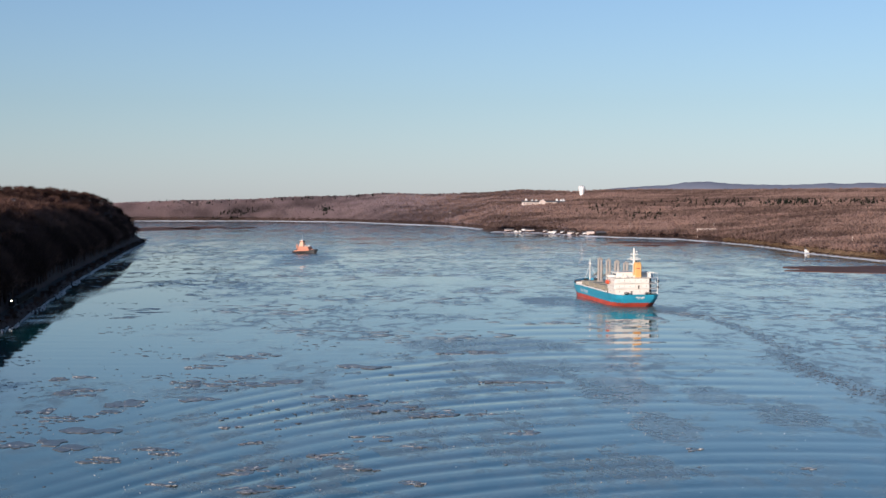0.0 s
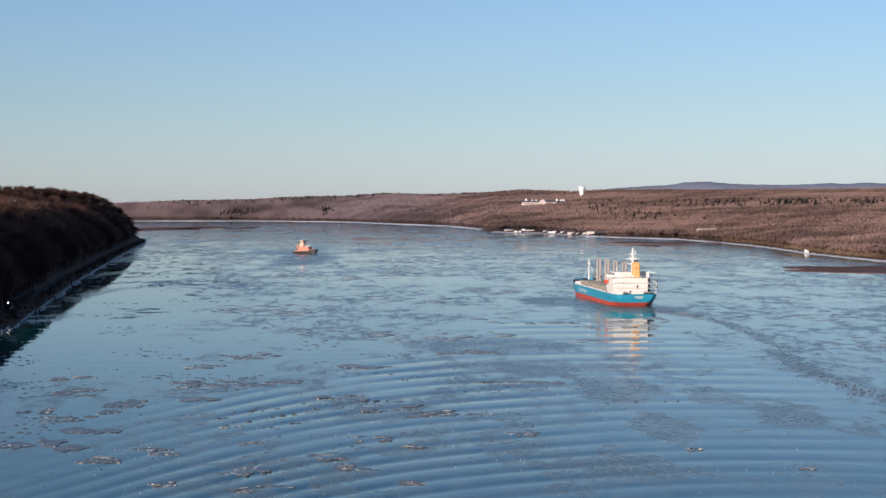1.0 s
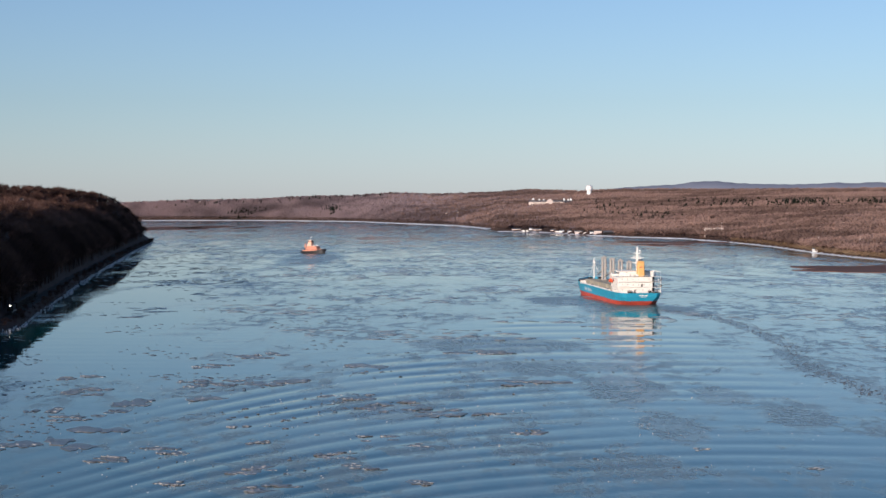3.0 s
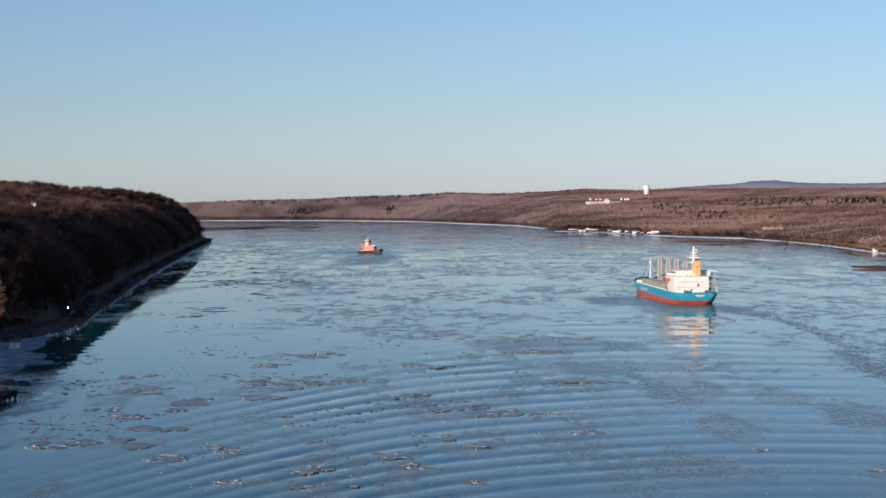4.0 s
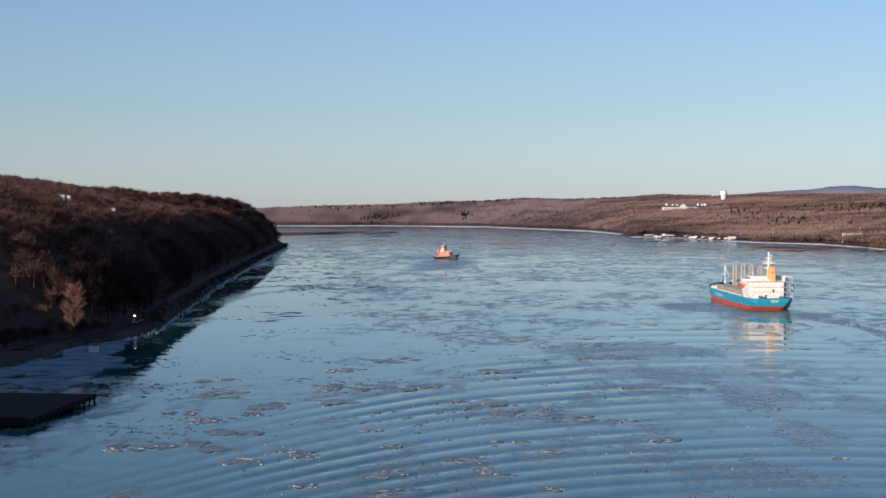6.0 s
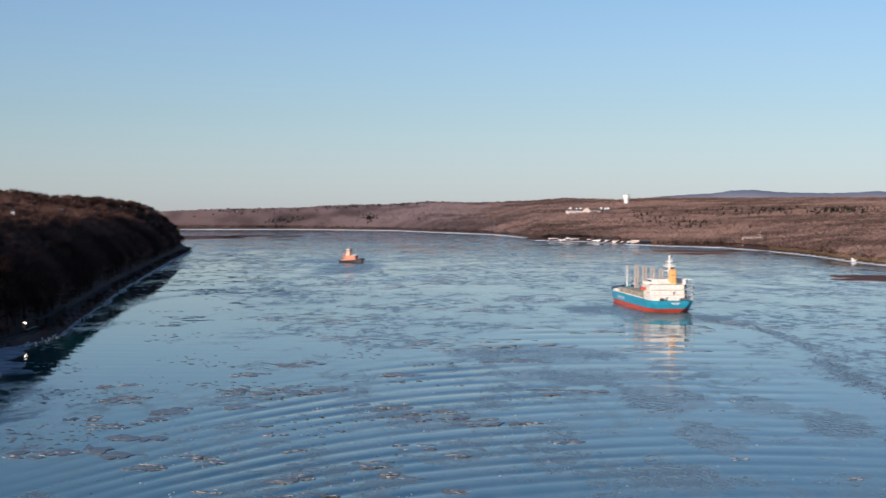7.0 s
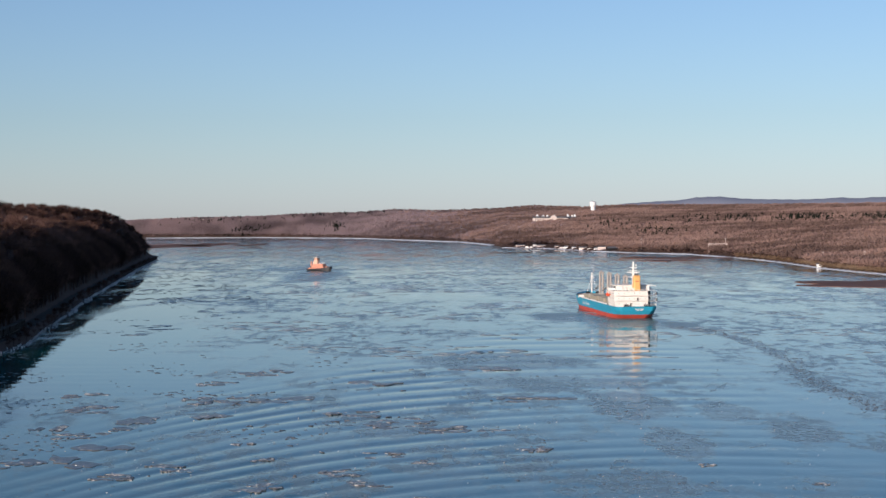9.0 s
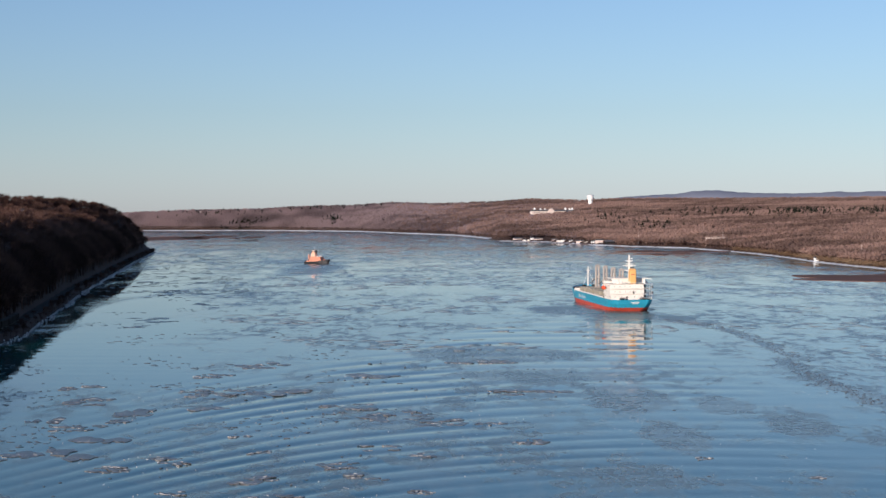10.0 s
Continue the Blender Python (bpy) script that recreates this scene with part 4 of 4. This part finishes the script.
gable_house(x, y, 17, 9, 4, 5, 2.6, wall=TIMBER, label="dark green-grey boat shed on the shore", name="boat_shed", chimney=False)


def small_boat(x, y, turn):
    ob = tagged(new("motor_boat"), "white motor boat laid up on the shore", "boat", "laid-up boats")
    ob.matrix_world = pose(x, y, 1.6, 0, 0, turn)
    part("hull", loft(B(), [[(0.8, -4, 0), (1.4, -4, 1.6)], [(1.0, 0, 0), (1.6, 0, 1.7)], [(0.1, 3.6, 0.5), (0.2, 4.6, 2.1)]]), WHITE, ob)
    part("cabin", box(B(), -1.0, 1.0, -2, 1.5, 1.6, 3.0, 0.2, 0.85), WHITE, ob)
    part("windscreen", box(B(), -0.85, 0.85, 1.4, 1.6, 2.0, 2.8), GLASS, ob)
    return ob


first = small_boat(*at(2.7, 3020), 70)
for b, d, turn in ((2.85, 3018, 40), (3.95, 2950, 90), (4.05, 2945, 80), (4.62, 2890, 60), (5.0, 2820, 95)):
    copy_thing(first, pose(*at(b, d), 1.6, 0, 0, turn))
x, y = at(13.3, 1925)
gable_house(x, y, 7, 5, 3, 12, 1.6, label="small white hut at the water's edge", name="hut", chimney=False)


def floating_dock(b, d, length, turn):
    ob = tagged(new("floating_dock"), "brown timber floating dock at the boat landing", "dock", "floating docks")
    ob.matrix_world = pose(*at(b, d), 0, 0, 0, turn)
    part("deck", box(B(), -length / 2, length / 2, -1.5, 1.5, 0.4, 0.8, 0.05), MUD, ob)
    for k in range(4):
        xx = -length / 2 + length * k / 3
        part("pile", rod(B(), (xx, 1.7, -3), (xx, 1.7, 3.0), 0.25, 0.2, 8), TIMBER, ob)
        part("float", box(B(), xx - 1.5 if k else xx, xx + 1.5 if k < 3 else xx, -1.3, 1.3, -0.4, 0.4, 0.05), BLACK, ob)


for b, d, ln, turn in ((2.2, 3040, 34, 5), (2.9, 3005, 40, -5), (3.6, 2962, 36, -8), (4.3, 2870, 40, -12), (4.9, 2775, 30, -15)):
    floating_dock(b, d, ln, turn)


def signal_bridge():
    x, y = at(9.68, 2500)
    ob = tagged(new("signal_bridge"), "pale steel signal bridge spanning the shore railway", "signal bridge")
    ob.matrix_world = pose(x, y, float(land(x, y)), 0, 0, -6)
    z = 18.8 - float(land(x, y))
    for sx in (-14.5, 14.5):
        part("post", box(box(B(), sx - 0.5, sx + 0.5, -0.5, 0.5, -1, z, 0.05), sx - 1, sx + 1, -1, 1, -1, 0.6), PALE_WALL, ob)
    beam = B()
    for zz in (z - 0.2, z - 2.0):
        box(beam, -15, 15, -0.4, 0.4, zz - 0.25, zz + 0.25)
    for k in range(14):
        rod(beam, (-14.5 + 2.1 * k, 0, z - 2), (-13.4 + 2.1 * k, 0, z - 0.2), 0.15, 0.15, 5)
    part("truss", beam, PALE_WALL, ob)
    for k in (-6, 5):
        part("signal_head", box(B(), k - 0.5, k + 0.5, -0.9, -0.5, z - 0.2, z + 2.0, 0.1), BLACK, ob)
    return ob


signal_bridge()


def pole(b, d, h):
    x, y = at(b, d)
    ob = tagged(new("utility_pole"), "pale utility pole by the shore railway", "pole", "poles by the railway")
    ob.matrix_world = pose(x, y, float(land(x, y)))
    part("shaft", rod(B(), (0, 0, -1), (0, 0, h), 0.3, 0.2, 8), PALE_WALL, ob)
    part("crossarm", box(B(), -1.3, 1.3, -0.1, 0.1, h - 1.2, h - 0.9), PALE_WALL, ob)


for b, d, h in ((14.85, 1900, 15), (9.95, 2480, 22), (6.9, 2690, 20), (13.4, 1990, 14)):
    pole(b, d, h)

# ---- shore ice, flats ----
def far_shore(b0, b1, step, off):
    return [at(float(b), float(np.interp(b, FAR_B, FAR_D)) + off) for b in np.arange(b0, b1, step)]


ribbon("shore_ice_east", far_shore(4.95, 19.5, 0.12, 0), [(3.0, -0.3), (2.2, 0.5), (-2.0, 0.8), (-4, 1.2)], SNOW, "white ice and snow along the east shore embankment", "shore ice", 1.0, 9)
ribbon("shore_ice_far", far_shore(-11.3, 1.7, 0.2, 0), [(9, -0.3), (7, 1.0), (-4, 1.6), (-9, 2.0)], SNOW, "white ice line at the far shore", "shore ice", 1.5, 10)
ribbon("shore_ice_marina", far_shore(1.75, 4.9, 0.1, 0), [(5, -0.3), (4, 0.5), (-3, 0.8), (-8, 1.4)], SNOW, "patchy white ice along the boat landing", "shore ice", 2.0, 11)


def blob(name, x, y, rx, ry, z, mat, label, category, seed, rough=0.22, thick=0.4, kind="", group=""):
    """A flat plate with an uneven outline and its own thickness."""
    r = np.random.RandomState(seed)
    n = 44
    ph = r.uniform(0, 6.28, 6)
    am = r.uniform(0.4, 1, 6) * rough / np.array([1, 1.4, 2, 2.6, 3.5, 4.5])
    bm = B()
    top, low = [], []
    for i in range(n):
        a = 6.2832 * i / n
        k = 1 + sum(am[j] * math.sin((j + 2) * a + ph[j]) for j in range(6)) + r.uniform(-0.06, 0.06)
        top.append(bm.verts.new((x + rx * k * math.cos(a), y + ry * k * math.sin(a), z)))
        low.append(bm.verts.new((x + rx * k * 1.01 * math.cos(a), y + ry * k * 1.01 * math.sin(a), z - thick)))
    bm.faces.new(top)
    for i in range(n):
        j = (i + 1) % n
        bm.faces.new((top[i], low[i], low[j], top[j]))
    me = bpy.data.meshes.new(name)
    bm.normal_update()
    bm.to_mesh(me)
    bm.free()
    me.materials.append(mat)
    return tagged(new(name, me), label, category, group, kind)


for i, (x, y, rx, ry) in enumerate(((-630, 3400, 75, 210), (-560, 3560, 60, 130), (-458, 3520, 24, 120), (378, 1420, 62, 62), (440, 1450, 60, 60), (330, 2310, 60, 60), (300, 2190, 34, 40))):
    blob("mud_flat", x, y, rx, ry, 0.5 if i < 3 else 0.3 + 0.03 * i, MUD, "low brown reed flat just above the water", "mud flat", 60 + i, 0.3, 0.8, "structure")
blob("mud_flat", -690, 3330, 20, 90, 1.5, TIMBER, "dark wooded islet off the headland", "islet", 71, 0.3, 2.0, "structure")


# ---- ice on the river ----
def floe(x, y, w, d, seed, bright=1.0):
    """A raft of frozen-together grey plates with a broken white rim."""
    r = np.random.RandomState(seed)
    bm = B()
    n = int(36 + w * 2.6)
    lobes = [(r.uniform(-0.55, 0.55) * w, r.uniform(-0.45, 0.45) * d, r.uniform(0.12, 0.34)) for _ in range(6)]
    for k in range(n):
        a, q = r.uniform(0, 6.28), r.rand() ** 0.6
        lx0, ly0, lr = lobes[r.randint(6)]
        cx, cy = lx0 + math.cos(a) * q * w * lr, ly0 + math.sin(a) * q * d * lr * 0.6
        s = r.uniform(0.03, 0.115)
        m = r.randint(7, 12)
        ring = []
        for j in range(m):
            an = 6.2832 * j / m
            kk = r.uniform(0.65, 1.15)
            ring.append((cx + math.cos(an) * s * w * kk, cy + math.sin(an) * s * d * kk * 0.8))
        z = 0.085 + 0.001 * k
        up = [bm.verts.new((px, py, z)) for px, py in ring]
        lo = [bm.verts.new((px, py, -0.08)) for px, py in ring]
        bm.faces.new(up)
        for j in range(m):
            bm.faces.new((up[j], lo[j], lo[(j + 1) % m], up[(j + 1) % m]))
    ob = tagged(part("ice_floe", bm, GREY_ICE), kind="stuff")
    ob.matrix_world = pose(x, y, 0)
    tagged(ob, "grey raft of broken ice with crumbled white edges afloat", "ice floe", "ice floes on the river")
    bm = B()
    for k in range(int((6 + w * 0.6) * bright)):
        a = r.uniform(3.4, 6.0) if r.rand() < 0.7 else r.uniform(0, 6.28)
        q = r.uniform(0.4, 1.05)
        lx0, ly0, lr = lobes[r.randint(6)]
        cx, cy = lx0 + math.cos(a) * q * w * lr, ly0 + math.sin(a) * q * d * lr * 0.6
        s = r.uniform(0.12, 0.38)
        g = bmesh.ops.create_cube(bm, size=1.0, matrix=Matrix.Translation((cx, cy, 0.13)) @ Euler((r.uniform(-0.3, 0.3), r.uniform(-0.2, 0.2), r.uniform(-0.5, 0.5))).to_matrix().to_4x4() @ Matrix.Diagonal((s * 3.0, s * 1.2, 0.05 + 0.08 * s, 1)))
    tagged(part("rim", bm, RIM_ICE, ob, "crumbled whitish ice blocks"), kind="stuff")
    return ob


RAFTS_A = [(-106, 420, 22, 40), (-97, 483, 15, 32), (-79, 500, 11, 18), (-60, 546, 19, 26), (-45, 367, 12, 12), (-40, 346, 12, 10),
           (-19, 417, 9, 12), (-28, 389, 10, 10), (-17, 483, 16, 22), (-87, 543, 18, 22), (-118, 405, 14, 14), (-7, 405, 6, 8)]
RAFTS_B = [(-72, 398, 10, 12), (-88, 384, 12, 9), (-6, 352, 6, 6), (30, 545, 22, 22), (2, 470, 16, 18), (-34, 505, 14, 16),
           (-125, 470, 8, 20), (-60, 440, 5, 8), (-52, 410, 5, 8), (-112, 455, 12, 14), (-30, 600, 20, 24), (-95, 600, 14, 18)]
RAFTS_C = [(66, 400, 4, 5), (88, 372, 3, 4), (-120, 520, 16, 20), (-75, 640, 18, 24), (14, 655, 22, 24),
           (-20, 372, 9, 9), (-64, 352, 6, 6), (-135, 560, 14, 14), (20, 430, 10, 12)]
for i, (x, y, w, d) in enumerate(RAFTS_A + RAFTS_B + RAFTS_C):
    floe(x, y, w, d, 100 + i)

THIN = material("thin_grey_ice", (0.22, 0.25, 0.26), 0.22, vary=0.35, scale=0.12, bump=0.25)
def brash(name, pts, sizes, mat, seed, label, zlo=0.05, zhi=0.10, tilt=0.02):
    """Many small loose plates, each an uneven slab of its own."""
    r = np.random.RandomState(seed)
    V, T, off = [], [], 0
    for (x, y), s in zip(pts, sizes):
        m = r.randint(5, 8)
        an = np.sort(r.uniform(0, 6.283, m))
        kk = r.uniform(0.6, 1.2, m)
        ring = np.stack([x + np.cos(an) * s * kk, y + np.sin(an) * s * kk * 0.8], 1)
        z = r.uniform(zlo, zhi)
        up = np.column_stack([ring, z + r.uniform(-tilt, tilt, m)])
        lo = np.column_stack([ring, np.full(m, -0.1)])
        V.append(np.concatenate([up, lo]))
        t = [(0, j, j + 1) for j in range(1, m - 1)]
        for j in range(m):
            q = (j + 1) % m
            t += [(j, m + j, m + q), (j, m + q, q)]
        T.append(np.array(t) + off)
        off += 2 * m
    return tagged(new(name, tri_mesh(name, np.concatenate(V), np.concatenate(T), mat)), label, "drift ice", kind="stuff")


def scatter(n, seed, y0, y1, b0, b1, cut, size, scale):
    r = np.random.RandomState(seed)
    b = r.uniform(b0, b1, n)
    d = y0 * (y1 / y0) ** r.rand(n)
    x, y = np.sin(np.radians(b)) * d, np.cos(np.radians(b)) * d
    k = (ripple_noise(x, y, scale, seed) > cut) & (land(x, y) < -1)
    return list(zip(x[k], y[k])), r.uniform(size[0], size[1], int(k.sum())) * (d[k] / 700) ** 0.7


brash("drift_ice", *scatter(5200, 77, 430, 2400, -21, 0, 0.3, (0.4, 1.7), 90), GREY_ICE, 77, "scattered small grey plates of drift ice")
# dark plates imitate the bank's broken reflection on rippled water
brash("drift_ice", *scatter(2600, 81, 1150, 2250, -13.0, -7.5, 0.05, (0.6, 2.2), 70), GREY_ICE, 81, "broken dark plates drifting off the wooded headland")
brash("drift_ice", *scatter(500, 79, 345, 680, -15, 10, 0.25, (0.3, 0.9), 55), GREY_ICE, 79, "loose crumbs of ice drifting on the near water")
brash("drift_ice", *scatter(900, 80, 345, 560, -15, 14, 0.2, (0.1, 0.3), 40), RIM_ICE, 80, "small bright chips of ice on the near water")
brash("drift_ice", *scatter(5000, 78, 700, 3600, -12, 17, 0.3, (2.0, 6.0), 170), THIN, 78, "streaks of thin drift ice far up the river")
q = np.random.RandomState(95)
iy = q.uniform(700, 2330, 900)
ix = np.interp(iy, LEFT_Y, LEFT_X) + q.uniform(-2.5, 4.5, 900) * (0.5 + 0.5 * np.sin(iy / 23.0))
brash("ice_fringe", list(zip(ix, iy)), q.uniform(0.3, 0.9, 900) * (iy / 1300) ** 1.2, RIM_ICE, 96, "jagged white ice fringe along the stony bank", 0.2, 0.9)
r = np.random.RandomState(90)
wx = np.interp(np.linspace(0, 1, 700) ** 0.9, np.linspace(0, 1, 10), [120, 133, 142, 150, 153, 150, 141, 139, 142, 147])
wy = np.interp(np.linspace(0, 1, 700) ** 0.9, np.linspace(0, 1, 10), [905, 885, 862, 815, 755, 690, 620, 565, 520, 470])
brash("wake_ice", list(zip(wx + r.normal(0, 3.5, 700), wy + r.normal(0, 5, 700))), r.uniform(0.3, 0.9, 700), GREY_ICE, 91, "brownish broken ice along the ship's old track", 0.06, 0.09, 0.01)

# ---- west foreshore: ice shelf, wharf, lone tree ----
for i, (x, y, rx, ry) in enumerate(((-222, 700, 10, 40), (-212, 640, 15, 34), (-216, 590, 20, 36), (-208, 550, 20, 16), (-190, 540, 10, 9), (-197, 606, 14, 24))):
    blob("shore_ice", x, y, rx, ry, 0.32 + 0.03 * i, SHELF, "bluish white ice shelf frozen to the bank", "shore ice", 400 + i, 0.45, 0.7, "structure")


def wharf():
    ob = tagged(new("wharf"), "dark flat timber wharf at the river's edge", "wharf")
    x0, x1, y0, y1 = -236, -161, 436, 499
    part("deck", box(B(), x0, x1, y0, y1, 1.6, 2.4, 0.1), TIMBER, ob)
    part("fascia", box(B(), x1 - 0.1, x1 + 0.4, y0, y1, 0.9, 2.6, 0.05), TIMBER, ob)
    part("fascia", box(B(), x0, x1 + 0.4, y0 - 0.4, y0 + 0.1, 0.9, 2.6, 0.05), TIMBER, ob)
    for k in range(13):
        part("pile", rod(B(), (x1 + 0.6, y0 + 5 * k, -4), (x1 + 0.6, y0 + 5 * k, 2.3), 0.35, 0.3, 9), TIMBER, ob)
    for k in range(14):
        part("pile", rod(B(), (x1 - 5.2 * k, y0 - 0.6, -4), (x1 - 5.2 * k, y0 - 0.6, 2.3), 0.35, 0.3, 9), TIMBER, ob)
    part("kerb_log", rod(B(), (x0, y0 + 0.6, 2.7), (x1, y0 + 0.6, 2.7), 0.3, 0.3, 8), TIMBER, ob)
    return ob


wharf()


def lone_tree(x, y, h, seed, label):
    ob = tagged(new("tree"), label, "tree")
    ob.matrix_world = pose(x, y, float(land(x, y)))
    rr = random.Random(seed)
    bm = B()
    rod(bm, (0, 0, -0.5), (0.2, 0.1, h * 0.55), h * 0.022, h * 0.010, 8)
    rod(bm, (0.2, 0.1, h * 0.55), (0.1, 0.3, h * 0.97), h * 0.010, h * 0.002, 6)
    trunk = part("trunk", bm, TWIGS, ob)
    crown_v, crown_t = [], []
    for i in range(84):
        a, z = rr.uniform(0, 6.28), h * rr.uniform(0.10, 0.88)
        L = h * 0.24 * (1 - abs(z / h - 0.42) * 1.2) * rr.uniform(0.7, 1.15)
        tip = Vector((math.cos(a) * L, math.sin(a) * L, z + L * rr.uniform(0.6, 1.4)))
        limb = part("limb", rod(B(), (0.1, 0.1, z), tip, h * 0.0055, h * 0.0015, 5), TWIGS, ob)
        for k in range(64):
            f = rr.uniform(0.25, 1.05)
            p = Vector((0.1, 0.1, z)).lerp(tip, f)
            dv = Vector((rr.gauss(0, 1), rr.gauss(0, 1), rr.uniform(0.1, 1.4))).normalized() * rr.uniform(0.05, 0.12) * h
            sv = dv.cross(Vector((rr.gauss(0, 1), rr.gauss(0, 1), rr.gauss(0, 1)))).normalized() * 0.045
            n = len(crown_v)
            crown_v += [p + sv, p - sv, p + dv]
            crown_t.append((n, n + 1, n + 2))
    # high tone puts the low sun's orange into the crown colour
    me = tri_mesh("crown", np.array(crown_v), np.array(crown_t), SHADE_TO_SUN_TWIGS, np.full(len(crown_v), 0.9))
    new("crown", me).parent = ob
    return ob


lone_tree(-238, 706, 25, 3, "tall bare tree in low sun, part of its orange painted in")
x, y = -214, 662
gable_house(x, y, 3.5, 3, 2.2, -20, 1.0, wall=PALE_WALL, label="small white shed beside the shore ice", name="shed", chimney=False)

# evergreens among the east bank woods
r = np.random.RandomState(15)
cb, cd = [], []
for b, d, n, sb, sd in ((12.4, 3520, 110, 0.45, 110), (13.2, 3420, 80, 0.45, 120), (15.4, 3350, 140, 0.6, 140), (9.0, 3700, 60, 0.7, 160), (6.0, 3500, 50, 0.7, 200), (10.6, 3600, 60, 0.4, 120), (7.4, 3150, 50, 0.5, 90), (-7.6, 4755, 60, 0.35, 14), (-5.0, 4840, 40, 1.6, 15), (-4.4, 4640, 40, 0.2, 30), (-9.0, 4850, 40, 0.8, 12)):
    cb += list(b + r.normal(0, sb, n))
    cd += list(d + r.normal(0, sd, n))
cb, cd = np.array(cb), np.array(cd)
cx, cy = np.sin(np.radians(cb)) * cd, np.cos(np.radians(cb)) * cd
dry = land(cx, cy) > 1.0
cx, cy = cx[dry], cy[dry]
CON_T = [conifer(s) for s in range(5)]
forest("evergreens", CON_T, cx, cy, r.uniform(12, 18, len(cx)), NEEDLES, 34, "dark green conifers scattered among bare woods", spread=(1.3, 1.9))


r = np.random.RandomState(48)
qb = r.uniform(10.3, 18.5, 1500)
qd = np.interp(qb, FAR_B, FAR_D) + 6 + 40 * r.rand(1500) ** 2
forest("reed_bank", FAR_T, np.sin(np.radians(qb)) * qd, np.cos(np.radians(qb)) * qd, r.uniform(2, 5, 1500), REEDS, 49, "tan dry reeds and brush along the east shore", tone=(0.0, 0.8), spread=(1.2, 2.2))
# filler brush, its near-black tone standing in for shade on the foreshore
r = np.random.RandomState(46)
gy = r.uniform(585, 1010, 1500)
gx = np.interp(gy, LEFT_Y, LEFT_X) - r.uniform(15, 85, 1500)
clear = np.hypot(gx + 238, gy - 704) > 9
forest("shade_thicket", NEAR_T, gx[clear], gy[clear], r.uniform(2.5, 7, int(clear.sum())), SHADE_TO_SUN_TWIGS, 47, "near-black bare thicket added as shade on the foreshore", tone=(0.0, 0.08), spread=(1.2, 1.9))
# waterline brush keeps to the shade-dark end of the twig colour
r = np.random.RandomState(44)
by = r.uniform(760, 2380, 420)
bx = np.interp(by, LEFT_Y, LEFT_X) - r.uniform(0.5, 5, 420)
forest("shore_brush", NEAR_T, bx, by, r.uniform(2, 6, 420), SHADE_TO_SUN_TWIGS, 45, "dark bare brush along the stony waterline", tone=(0.0, 0.2), spread=(1.2, 1.9))


def motions():
    walk(ship, [(0, pose(118.0, 931, 0, 0, 0, 6.8)), (10, pose(114.0, 969, 0, 0, 0, 6.8))])
    walk(tug, [(0, pose(-167, 1870, 0, 0, 0, 180 + 56)), (10, pose(-159.5, 1830, 0, 0, 0, 180 + 56))])
    walk(water, [(0, pose(0, 0, 0)), (10, pose(-20, 40, 0))])
    for k, car in enumerate(TRAIN):
        gap = 0 if k == 0 else 19.5 + 15.6 * (k - 1)
        walk(car, [(t, on_track(872 - 15.0 * t + gap)) for t in (0.0, 2.5, 5.0, 7.5, 10.0)])


motions()
